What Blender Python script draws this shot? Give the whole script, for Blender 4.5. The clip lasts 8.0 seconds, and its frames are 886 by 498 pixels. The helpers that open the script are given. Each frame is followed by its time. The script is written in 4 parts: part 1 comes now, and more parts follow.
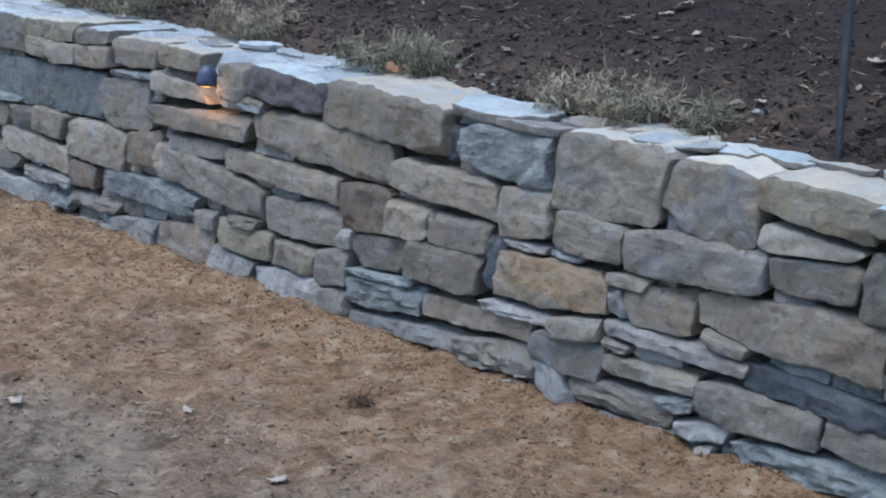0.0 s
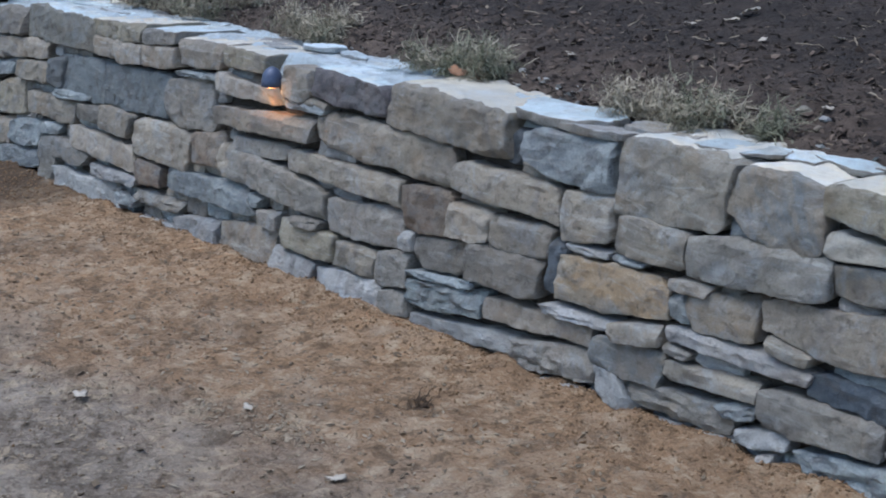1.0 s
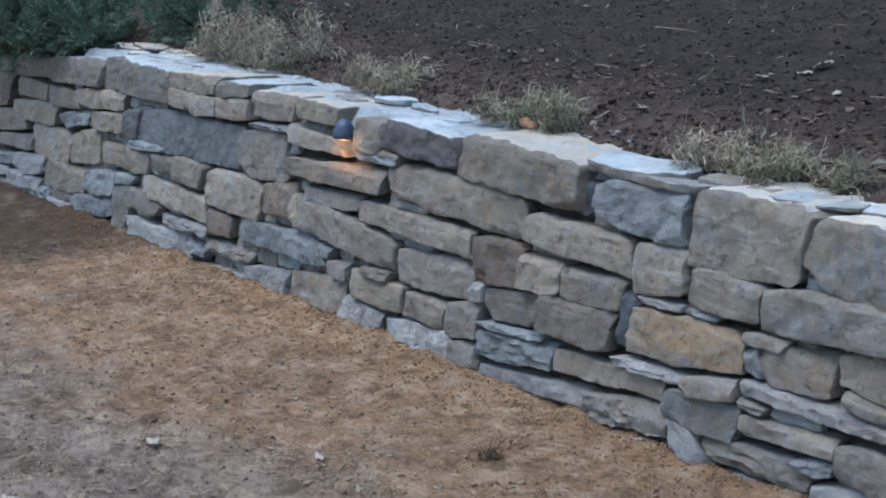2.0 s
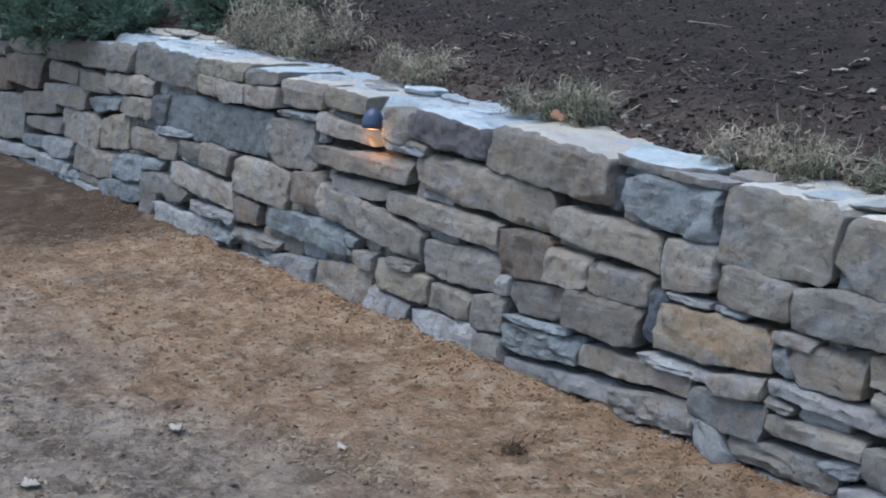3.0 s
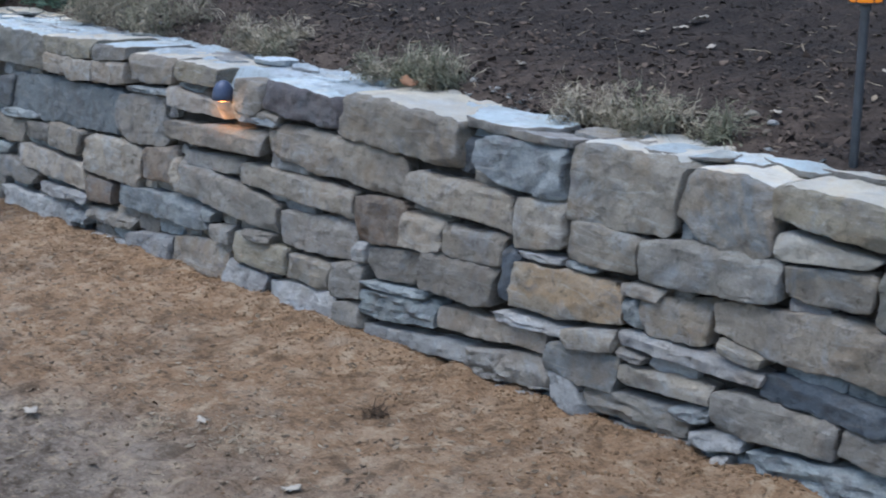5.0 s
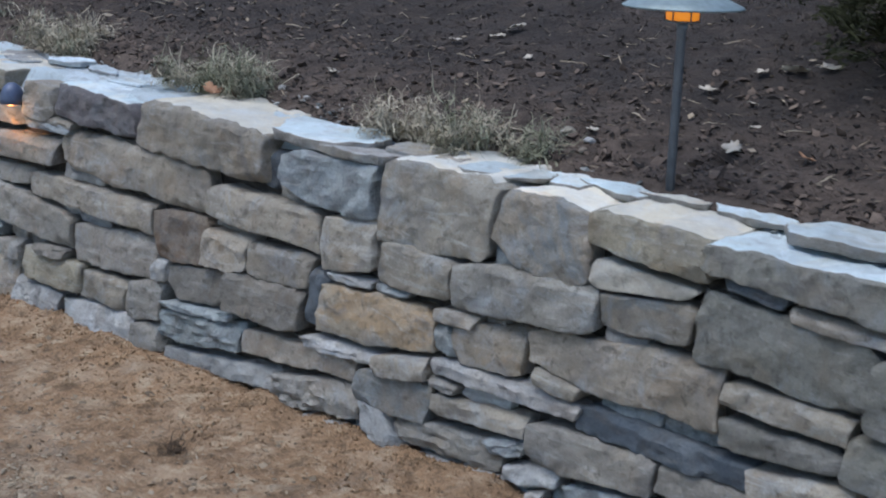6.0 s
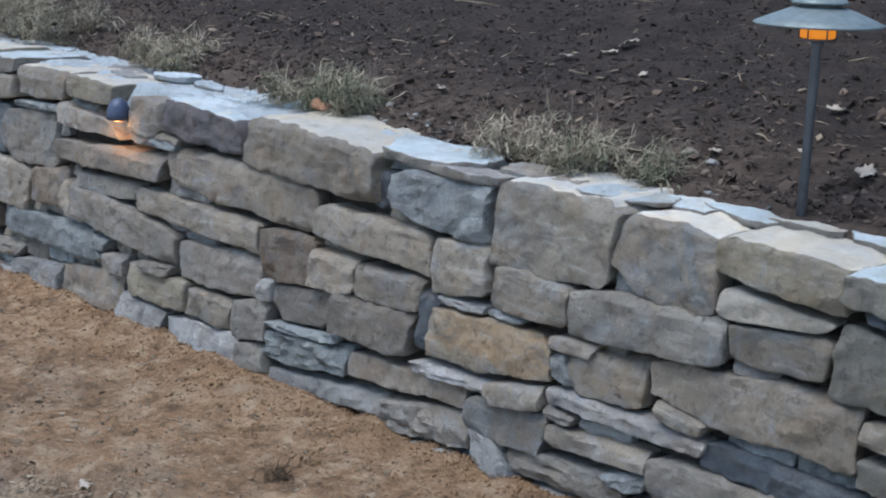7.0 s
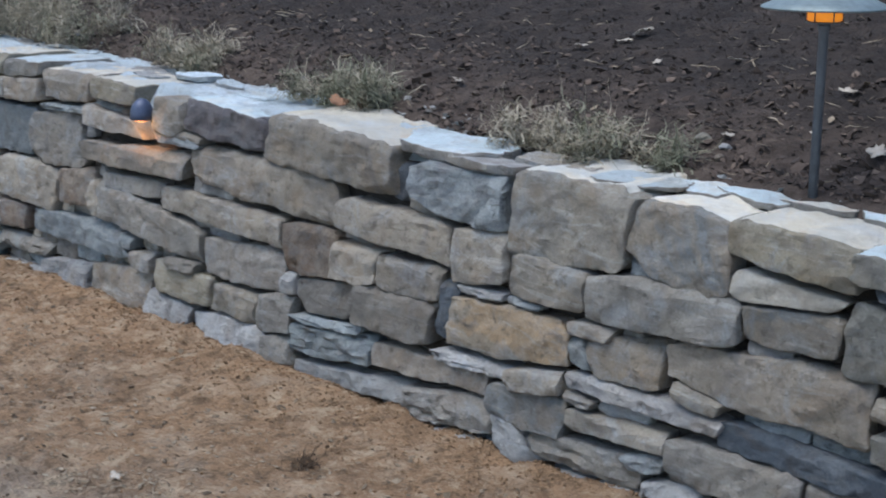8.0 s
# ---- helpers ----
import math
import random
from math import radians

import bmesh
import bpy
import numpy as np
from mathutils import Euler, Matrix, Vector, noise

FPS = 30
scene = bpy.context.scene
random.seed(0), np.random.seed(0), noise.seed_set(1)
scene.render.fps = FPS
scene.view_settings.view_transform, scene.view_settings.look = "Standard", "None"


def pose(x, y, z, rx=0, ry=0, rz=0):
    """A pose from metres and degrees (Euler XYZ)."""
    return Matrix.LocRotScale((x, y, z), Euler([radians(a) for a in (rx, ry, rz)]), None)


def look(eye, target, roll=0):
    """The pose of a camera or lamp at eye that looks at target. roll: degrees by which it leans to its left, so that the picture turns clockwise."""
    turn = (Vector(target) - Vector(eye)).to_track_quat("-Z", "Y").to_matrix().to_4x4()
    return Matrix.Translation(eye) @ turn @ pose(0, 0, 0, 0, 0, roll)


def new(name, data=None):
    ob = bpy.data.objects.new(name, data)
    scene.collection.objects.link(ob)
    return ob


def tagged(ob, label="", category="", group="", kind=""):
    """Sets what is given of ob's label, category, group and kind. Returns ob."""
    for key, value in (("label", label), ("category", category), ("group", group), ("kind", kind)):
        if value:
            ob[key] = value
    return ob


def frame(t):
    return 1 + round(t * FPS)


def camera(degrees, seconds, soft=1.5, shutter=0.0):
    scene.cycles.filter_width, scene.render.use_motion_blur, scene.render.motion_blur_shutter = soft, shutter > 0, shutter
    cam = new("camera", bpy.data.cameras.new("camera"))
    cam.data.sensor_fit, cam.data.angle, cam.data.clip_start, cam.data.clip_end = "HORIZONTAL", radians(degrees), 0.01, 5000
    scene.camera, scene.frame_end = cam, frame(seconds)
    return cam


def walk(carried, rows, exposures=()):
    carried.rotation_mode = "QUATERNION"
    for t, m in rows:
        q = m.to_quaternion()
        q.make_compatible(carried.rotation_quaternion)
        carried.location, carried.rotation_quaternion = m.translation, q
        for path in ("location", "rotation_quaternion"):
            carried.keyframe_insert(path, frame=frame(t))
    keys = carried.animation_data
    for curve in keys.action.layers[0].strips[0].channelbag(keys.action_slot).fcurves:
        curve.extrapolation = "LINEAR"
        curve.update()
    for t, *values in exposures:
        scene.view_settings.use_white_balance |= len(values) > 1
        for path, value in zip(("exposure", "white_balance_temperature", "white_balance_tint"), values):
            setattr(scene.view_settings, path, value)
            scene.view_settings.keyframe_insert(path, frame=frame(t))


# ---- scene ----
cam = camera(36.6, 8.0, soft=1.9, shutter=0.45)
PATH = [
    (0, (0.505, 0.089, 1.127), (-0.936, 1.369, 0.595), 1.8),
    (0.5, (0.509, 0.068, 1.116), (-0.967, 1.32, 0.61), 1.5),
    (1, (0.502, 0.077, 1.12), (-0.995, 1.294, 0.594), 2.1),
    (1.5, (0.495, 0.062, 1.12), (-1.049, 1.24, 0.641), 1.7),
    (1.7, (0.493, 0.058, 1.116), (-1.068, 1.223, 0.663), 1.9),
    (2.8, (0.492, 0.055, 1.119), (-1.093, 1.182, 0.65), 2.2),
    (3, (0.475, 0.066, 1.109), (-1.115, 1.187, 0.644), 2.8),
    (3.5, (0.492, 0.038, 1.099), (-1.055, 1.223, 0.647), 2.5),
    (4, (0.506, 0.065, 1.103), (-1.006, 1.285, 0.629), 1.9),
    (4.2, (0.508, 0.074, 1.103), (-0.994, 1.304, 0.622), 1.8),
    (5.3, (0.512, 0.1, 1.092), (-0.911, 1.41, 0.585), 2.0),
    (5.5, (0.506, 0.151, 1.088), (-0.864, 1.517, 0.584), 2.9),
    (6, (0.417, 0.227, 1.125), (-0.864, 1.679, 0.625), 3.5),
    (6.5, (0.34, 0.245, 1.138), (-0.955, 1.692, 0.66), 3.3),
    (7, (0.315, 0.252, 1.125), (-1.061, 1.617, 0.634), 3.2),
    (7.5, (0.327, 0.26, 1.112), (-1.042, 1.624, 0.598), 2.4),
    (8, (0.363, 0.236, 1.126), (-1.042, 1.569, 0.626), 1.6),
]

walk(cam, [(t, look(eye, target, roll)) for t, eye, target, roll in PATH], exposures=[(0.0, 0.50, 6320, 8), (4.2, 0.50, 6320, 8), (6.0, 0.55, 6540, 8), (6.5, 0.56, 6720, 8), (8.0, 0.55, 6680, 8)])

# ---- light: a clouded evening sky, soft low sun from the open side of the garden ----
SUN_AZ, SUN_EL = radians(205), radians(70)
world = bpy.data.worlds.new("world")
scene.world = world
world.use_nodes = True
wn = world.node_tree.nodes
sky = wn.new("ShaderNodeTexSky")
sky.sky_type = "NISHITA"
sky.sun_disc = False
sky.sun_elevation = SUN_EL
sky.sun_rotation = SUN_AZ
sky.dust_density = 1.0
wn["Background"].inputs["Strength"].default_value = 0.15
world.node_tree.links.new(sky.outputs[0], wn["Background"].inputs["Color"])
sun_data = bpy.data.lights.new("sun", "SUN")
sun_data.energy = 1.7
sun_data.angle = radians(50)
sun_data.color = (1.0, 0.985, 0.96)
sun = new("sun", sun_data)
sun.matrix_world = look((0, 0, 8), (-math.sin(SUN_AZ) * math.cos(SUN_EL), -math.cos(SUN_AZ) * math.cos(SUN_EL), 8 - math.sin(SUN_EL)))


# ---- materials ----
def nodes_of(name):
    m = bpy.data.materials.new(name)
    m.use_nodes = True
    nt = m.node_tree
    return m, nt, nt.nodes["Principled BSDF"]


def add(nt, kind, **sockets):
    n = nt.nodes.new(kind)
    for key, value in sockets.items():
        key = key.replace("_", " ")
        if isinstance(value, bpy.types.NodeSocket):
            nt.links.new(value, n.inputs[key])
        else:
            n.inputs[key].default_value = value
    return n


def noise_of(nt, coord, scale, detail=4.0, rough=0.6, distort=0.0):
    n = add(nt, "ShaderNodeTexNoise", Vector=coord, Scale=scale, Detail=detail, Roughness=rough, Distortion=distort)
    return n.outputs["Fac"]


def ramp(nt, fac, a, b):
    n = add(nt, "ShaderNodeMapRange", Value=fac)
    n.inputs[1].default_value, n.inputs[2].default_value = a, b
    return n.outputs[0]


def mix(nt, fac, a, b, mode="MIX"):
    n = nt.nodes.new("ShaderNodeMix")
    n.data_type, n.blend_type = "RGBA", mode
    for i, v in ((0, fac), (6, a), (7, b)):
        if isinstance(v, bpy.types.NodeSocket):
            nt.links.new(v, n.inputs[i])
        else:
            n.inputs[i].default_value = (*v, 1) if isinstance(v, tuple) else v
    return n.outputs[2]


def math_of(nt, op, a, b):
    n = nt.nodes.new("ShaderNodeMath")
    n.operation = op
    for i, v in enumerate((a, b)):
        if isinstance(v, bpy.types.NodeSocket):
            nt.links.new(v, n.inputs[i])
        else:
            n.inputs[i].default_value = v
    return n.outputs[0]


def bump_of(nt, height, strength, distance, normal=None):
    n = add(nt, "ShaderNodeBump", Height=height, Strength=strength, Distance=distance)
    if normal:
        nt.links.new(normal, n.inputs["Normal"])
    return n.outputs[0]


def shifted(nt, stretch=(1, 1, 1)):
    """Object coordinates, moved apart by each object's random number."""
    tc = nt.nodes.new("ShaderNodeTexCoord")
    info = nt.nodes.new("ShaderNodeObjectInfo")
    far = nt.nodes.new("ShaderNodeVectorMath")
    far.operation = "SCALE"
    far.inputs["Scale"].default_value = 37.0
    comb = nt.nodes.new("ShaderNodeCombineXYZ")
    for i in range(3):
        nt.links.new(math_of(nt, "MULTIPLY", info.outputs["Random"], 1.0 + 0.7 * i), comb.inputs[i])
    nt.links.new(comb.outputs[0], far.inputs[0])
    plus = nt.nodes.new("ShaderNodeVectorMath")
    nt.links.new(tc.outputs["Object"], plus.inputs[0])
    nt.links.new(far.outputs[0], plus.inputs[1])
    scl = nt.nodes.new("ShaderNodeVectorMath")
    scl.operation = "MULTIPLY"
    nt.links.new(plus.outputs[0], scl.inputs[0])
    scl.inputs[1].default_value = stretch
    return plus.outputs[0], scl.outputs[0], info.outputs["Random"]


def stone_material(name, main, second, stain, stain_low=0.55, stain_high=0.75, strata=0.0, wear=1.0, chill=0.6):
    m, nt, p = nodes_of(name)
    co, flat, rnd = shifted(nt, (1.0, 1.0, 6.0))
    big = noise_of(nt, co, 7.0, 3.0, 0.55, 0.6)
    col = mix(nt, ramp(nt, big, 0.44, 0.57), main, second)
    patch = noise_of(nt, co, 4.2, 4.0, 0.6, 1.2)
    col = mix(nt, math_of(nt, "MULTIPLY", ramp(nt, patch, stain_low, stain_high), 0.75), col, stain)
    band = noise_of(nt, flat, 9.0, 5.0, 0.65, 0.8)
    col = mix(nt, math_of(nt, "MULTIPLY", ramp(nt, band, 0.5, 0.8), 0.4 + strata * 0.35), col, tuple(c * 1.5 for c in second))
    lum = sum(main) / 3
    lift = min(1.0, lum / 0.26)
    cool = noise_of(nt, co, 8.5, 6.0, 0.68, 0.9)
    col = mix(nt, math_of(nt, "MULTIPLY", ramp(nt, cool, 0.52, 0.64), chill), col, (lum * 1.14, lum * 1.30, lum * 1.46))
    warm = noise_of(nt, co, 6.0, 5.0, 0.65, 0.7)
    col = mix(nt, math_of(nt, "MULTIPLY", ramp(nt, warm, 0.47, 0.36), 0.5), col, tuple(v * k for v, k in zip(main, (0.82, 0.68, 0.56))))
    dust = noise_of(nt, co, 19.0, 8.0, 0.76, 0.4)
    col = mix(nt, math_of(nt, "MULTIPLY", ramp(nt, dust, 0.53, 0.66), 0.5), col, tuple(1.25 * c + 0.07 * lift for c in second))
    # grey-mauve weathering in broad soft-edged patches, and pale scuffs
    weather = noise_of(nt, co, 11.0, 5.0, 0.6, 1.6)
    col = mix(nt, math_of(nt, "MULTIPLY", ramp(nt, weather, 0.54, 0.66), 0.6 * wear), col, (lum * 0.66, lum * 0.645, lum * 0.665))
    scuff = noise_of(nt, flat, 6.5, 7.0, 0.72, 1.4)
    col = mix(nt, math_of(nt, "MULTIPLY", ramp(nt, scuff, 0.54, 0.68), 0.65 * wear), col, (lum * 1.6, lum * 1.64, lum * 1.62))
    pits = noise_of(nt, co, 44.0, 7.0, 0.74, 0.3)
    col = mix(nt, math_of(nt, "MULTIPLY", ramp(nt, pits, 0.46, 0.34), 0.75 * wear), col, tuple(c * 0.35 for c in main))
    col = mix(nt, math_of(nt, "MULTIPLY", ramp(nt, pits, 0.58, 0.68), 0.4), col, tuple(1.2 * c + 0.08 * lift for c in main))
    grain = noise_of(nt, co, 220.0, 3.0, 0.7)
    col = mix(nt, math_of(nt, "MULTIPLY", ramp(nt, grain, 0.38, 0.62), 0.35 * wear), col, tuple(c * 0.5 for c in main))
    geo = nt.nodes.new("ShaderNodeNewGeometry")
    worn = math_of(nt, "MULTIPLY", ramp(nt, geo.outputs["Pointiness"], 0.52, 0.60), ramp(nt, dust, 0.40, 0.62))
    col = mix(nt, math_of(nt, "MULTIPLY", worn, 0.75), col, tuple(1.2 * c + 0.11 * lift for c in second))
    # some stones lean to mauve
    lean = math_of(nt, "FRACT", math_of(nt, "MULTIPLY", rnd, 7.3), 0.0)
    tint = nt.nodes.new("ShaderNodeMix")
    tint.data_type, tint.blend_type = "RGBA", "MULTIPLY"
    nt.links.new(math_of(nt, "MULTIPLY", lean, 0.8 * wear), tint.inputs[0])
    nt.links.new(col, tint.inputs[6])
    tint.inputs[7].default_value = (1.0, 0.965, 0.965, 1)
    col = tint.outputs[2]
    val = math_of(nt, "ADD", math_of(nt, "MULTIPLY", rnd, 0.46), 0.94)
    hsv = add(nt, "ShaderNodeHueSaturation", Color=col, Value=val)
    nt.links.new(hsv.outputs[0], p.inputs["Base Color"])
    p.inputs["Roughness"].default_value = 0.82
    p.inputs["Specular IOR Level"].default_value = 0.3
    nrm = bump_of(nt, noise_of(nt, co, 20.0, 9.0, 0.75, 0.5), 1.0, 0.02)
    nrm = bump_of(nt, noise_of(nt, flat, 22.0, 6.0, 0.7, 0.5), 0.5 + 0.5 * strata, 0.014, nrm)
    nrm = bump_of(nt, pits, 0.8, 0.008, nrm)
    nrm = bump_of(nt, grain, 0.4, 0.002, nrm)
    nt.links.new(nrm, p.inputs["Normal"])
    return m


TAN = stone_material("sandstone_tan", (0.345, 0.315, 0.268), (0.275, 0.258, 0.232), (0.39, 0.37, 0.335))
BUFF = stone_material("sandstone_buff", (0.35, 0.322, 0.254), (0.285, 0.265, 0.222), (0.21, 0.198, 0.178))
GREY = stone_material("gritstone_grey", (0.268, 0.258, 0.236), (0.222, 0.217, 0.206), (0.33, 0.305, 0.27), strata=0.3)
GRIT = stone_material("gritstone_green_grey", (0.205, 0.207, 0.190), (0.175, 0.178, 0.170), (0.25, 0.24, 0.205), strata=0.2)
SLATE = stone_material("slate_grey", (0.165, 0.192, 0.212), (0.140, 0.160, 0.178), (0.205, 0.212, 0.205), strata=0.2)
BLUE = stone_material("slate_blue", (0.25, 0.292, 0.322), (0.34, 0.39, 0.415), (0.17, 0.185, 0.21), strata=0.8)
DARK = stone_material("slate_dark", (0.085, 0.11, 0.142), (0.13, 0.155, 0.185), (0.19, 0.20, 0.205), strata=0.3)
PURPLE = stone_material("slate_purple", (0.135, 0.124, 0.132), (0.112, 0.108, 0.12), (0.24, 0.21, 0.19), strata=0.4)
OCHRE = stone_material("ironstone_ochre", (0.31, 0.27, 0.215), (0.26, 0.24, 0.21), (0.355, 0.25, 0.15), 0.48, 0.58)
PALE = stone_material("limestone_pale", (0.39, 0.405, 0.415), (0.33, 0.345, 0.36), (0.42, 0.39, 0.34), strata=0.5)
# tones for upward faces, with the sky's brightness mixed into the stone colour
TOP_BUFF = stone_material("skylit_buff", (0.76, 0.71, 0.60), (0.64, 0.63, 0.58), (0.66, 0.68, 0.68), 0.5, 0.62, wear=0.22, chill=0.2)
TOP_BLUE = stone_material("skylit_blue", (0.52, 0.63, 0.69), (0.45, 0.53, 0.58), (0.72, 0.72, 0.67), 0.54, 0.68, strata=0.4, wear=0.35)
MIXED = stone_material("sandstone_blue_stained", (0.275, 0.248, 0.208), (0.23, 0.213, 0.187), (0.165, 0.205, 0.24), 0.485, 0.545)
CREAM = stone_material("sandstone_cream", (0.52, 0.505, 0.45), (0.44, 0.43, 0.39), (0.48, 0.49, 0.47), wear=0.6, chill=0.3)
BROWN = stone_material("stone_brown", (0.225, 0.175, 0.14), (0.26, 0.225, 0.19), (0.16, 0.13, 0.12))


def earth_material(name, colours, speck_pale, speck_dark, scale, bump):
    m, nt, p = nodes_of(name)
    tc = nt.nodes.new("ShaderNodeTexCoord")
    co = tc.outputs["Object"]
    a, b, c = colours
    n1 = noise_of(nt, co, scale, 5.0, 0.6, 0.7)
    col = mix(nt, ramp(nt, n1, 0.38, 0.64), a, b)
    n2 = noise_of(nt, co, scale * 3.3, 6.0, 0.7, 0.4)
    col = mix(nt, math_of(nt, "MULTIPLY", ramp(nt, n2, 0.48, 0.66), 0.75), col, c)
    n3 = noise_of(nt, co, scale * 5.1, 7.0, 0.75, 0.8)
    col = mix(nt, math_of(nt, "MULTIPLY", ramp(nt, n3, 0.46, 0.34), 0.7), col, tuple(v * 0.55 for v in b))
    fine = noise_of(nt, co, 95.0, 5.0, 0.75)
    col = mix(nt, math_of(nt, "MULTIPLY", ramp(nt, fine, 0.57, 0.68), 0.4), col, speck_pale)
    col = mix(nt, math_of(nt, "MULTIPLY", ramp(nt, fine, 0.45, 0.34), 0.42), col, speck_dark)
    p.inputs["Roughness"].default_value = 0.95
    p.inputs["Specular IOR Level"].default_value = 0.15
    nrm = bump_of(nt, noise_of(nt, co, 30.0, 8.0, 0.75), bump, 0.02)
    nrm = bump_of(nt, fine, 0.6, 0.006, nrm)
    nt.links.new(nrm, p.inputs["Normal"])
    return m, nt, p, col, co


def ground_material():
    m, nt, p, col, co = earth_material("bare_soil", ((0.395, 0.258, 0.160), (0.262, 0.174, 0.114), (0.455, 0.34, 0.245)), (0.50, 0.40, 0.28), (0.10, 0.07, 0.047), 2.6, 1.0)
    # worn greyish ground with old straw further from the wall
    sep = add(nt, "ShaderNodeSeparateXYZ", Vector=co)
    wob = noise_of(nt, co, 1.7, 4.0, 0.6, 0.5)
    line = math_of(nt, "ADD", sep.outputs["Y"], math_of(nt, "MULTIPLY", wob, 0.9))
    line = math_of(nt, "ADD", math_of(nt, "MULTIPLY", sep.outputs["X"], -0.13), math_of(nt, "ADD", line, -0.28))
    grey_n = noise_of(nt, co, 9.0, 7.0, 0.75, 0.6)
    grey = mix(nt, ramp(nt, grey_n, 0.36, 0.64), (0.105, 0.091, 0.08), (0.40, 0.355, 0.315))
    straw = noise_of(nt, co, 70.0, 5.0, 0.8, 0.3)
    grey = mix(nt, math_of(nt, "MULTIPLY", ramp(nt, straw, 0.52, 0.66), 0.6), grey, (0.50, 0.46, 0.40))
    col = mix(nt, math_of(nt, "MULTIPLY", ramp(nt, line, 1.88, 1.52), 0.85), col, grey)
    blotch = noise_of(nt, co, 17.0, 9.0, 0.8, 0.15)
    col = mix(nt, math_of(nt, "MULTIPLY", ramp(nt, blotch, 0.475, 0.40), 0.62), col, (0.085, 0.064, 0.046))
    col = mix(nt, math_of(nt, "MULTIPLY", ramp(nt, blotch, 0.525, 0.60), 0.7), col, (0.52, 0.42, 0.31))
    # darker brown earth by the wall's far end
    umber = math_of(nt, "ADD", sep.outputs["X"], math_of(nt, "MULTIPLY", noise_of(nt, co, 2.3, 6.0, 0.7, 0.6), 2.2))
    umber = math_of(nt, "MULTIPLY", ramp(nt, umber, -2.5, -3.3), ramp(nt, sep.outputs["Y"], 0.9, 1.5))
    col = mix(nt, math_of(nt, "MULTIPLY", umber, 0.85), col, (0.065, 0.049, 0.039))
    wisp = noise_of(nt, co, 5.0, 6.0, 0.7, 0.4)
    col = mix(nt, math_of(nt, "MULTIPLY", ramp(nt, wisp, 0.55, 0.70), 0.5), col, (0.37, 0.32, 0.265))
    nt.links.new(col, p.inputs["Base Color"])
    return m


def mulch_material():
    m, nt, p, col, co = earth_material("dark_mulch", ((0.056, 0.0475, 0.0455), (0.039, 0.0348, 0.0350), (0.085, 0.068, 0.061)), (0.15, 0.13, 0.115), (0.02, 0.019, 0.019), 3.0, 1.0)
    # earth mixed into the mulch along the wall
    sep = add(nt, "ShaderNodeSeparateXYZ", Vector=co)
    edge = math_of(nt, "ADD", sep.outputs["Y"], math_of(nt, "MULTIPLY", noise_of(nt, co, 3.0, 5.0, 0.65, 0.4), 0.5))
    earth_n = noise_of(nt, co, 14.0, 7.0, 0.75, 0.3)
    earth = mix(nt, ramp(nt, earth_n, 0.40, 0.60), (0.070, 0.054, 0.047), (0.185, 0.145, 0.124))
    col = mix(nt, math_of(nt, "MULTIPLY", ramp(nt, edge, 3.10, 2.72), 0.68), col, earth)
    nt.links.new(col, p.inputs["Base Color"])
    return m


def island_material(name, dark, light, rough=0.9, bump=0.3, scale=60.0):
    """Loose bits: each piece takes its own shade."""
    m, nt, p = nodes_of(name)
    geo = nt.nodes.new("ShaderNodeNewGeometry")
    tc = nt.nodes.new("ShaderNodeTexCoord")
    n = noise_of(nt, tc.outputs["Object"], scale, 4.0, 0.7)
    col = mix(nt, geo.outputs["Random Per Island"], dark, light)
    col = mix(nt, math_of(nt, "MULTIPLY", n, 0.5), col, tuple(c * 0.5 for c in dark))
    nt.links.new(col, p.inputs["Base Color"])
    p.inputs["Roughness"].default_value = rough
    p.inputs["Specular IOR Level"].default_value = 0.2
    nt.links.new(bump_of(nt, n, bump, 0.004), p.inputs["Normal"])
    return m


def metal_material(name, colour, rough, metallic=0.6):
    m, nt, p = nodes_of(name)
    co, flat, rnd = shifted(nt)
    n = noise_of(nt, co, 45.0, 5.0, 0.7)
    nt.links.new(mix(nt, ramp(nt, n, 0.4, 0.75), colour, tuple(c * 0.65 for c in colour)), p.inputs["Base Color"])
    p.inputs["Metallic"].default_value = metallic
    nt.links.new(ramp(nt, n, -1.2, 2.2), p.inputs["Roughness"])
    p.inputs["Roughness"].default_value = rough
    nt.links.new(bump_of(nt, noise_of(nt, co, 160.0, 3.0), 0.15, 0.001), p.inputs["Normal"])
    return m


def glow_material(name, colour, strength):
    m, nt, p = nodes_of(name)
    p.inputs["Base Color"].default_value = (*colour, 1)
    p.inputs["Roughness"].default_value = 0.35
    p.inputs["Emission Color"].default_value = (*colour, 1)
    p.inputs["Emission Strength"].default_value = strength
    return m


SOIL = ground_material()
MULCH = mulch_material()
CORE = earth_material("packed_fill", ((0.075, 0.066, 0.06), (0.056, 0.051, 0.048), (0.10, 0.088, 0.08)), (0.09, 0.08, 0.07), (0.02, 0.018, 0.016), 6.0, 0.8)
CORE[1].links.new(CORE[3], CORE[2].inputs["Base Color"])
CORE = CORE[0]
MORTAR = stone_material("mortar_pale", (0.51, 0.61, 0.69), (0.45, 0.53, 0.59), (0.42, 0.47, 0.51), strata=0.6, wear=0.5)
BARK = island_material("bark_chips", (0.022, 0.020, 0.020), (0.105, 0.086, 0.079))
CRUMB = island_material("soil_crumbs", (0.19, 0.118, 0.068), (0.38, 0.245, 0.145))
EARTH = island_material("foot_earth", (0.20, 0.13, 0.082), (0.36, 0.24, 0.15))
CLOD = island_material("damp_clods", (0.12, 0.092, 0.07), (0.26, 0.20, 0.15))
CHIPS = island_material("pale_chips", (0.16, 0.155, 0.15), (0.46, 0.47, 0.47))
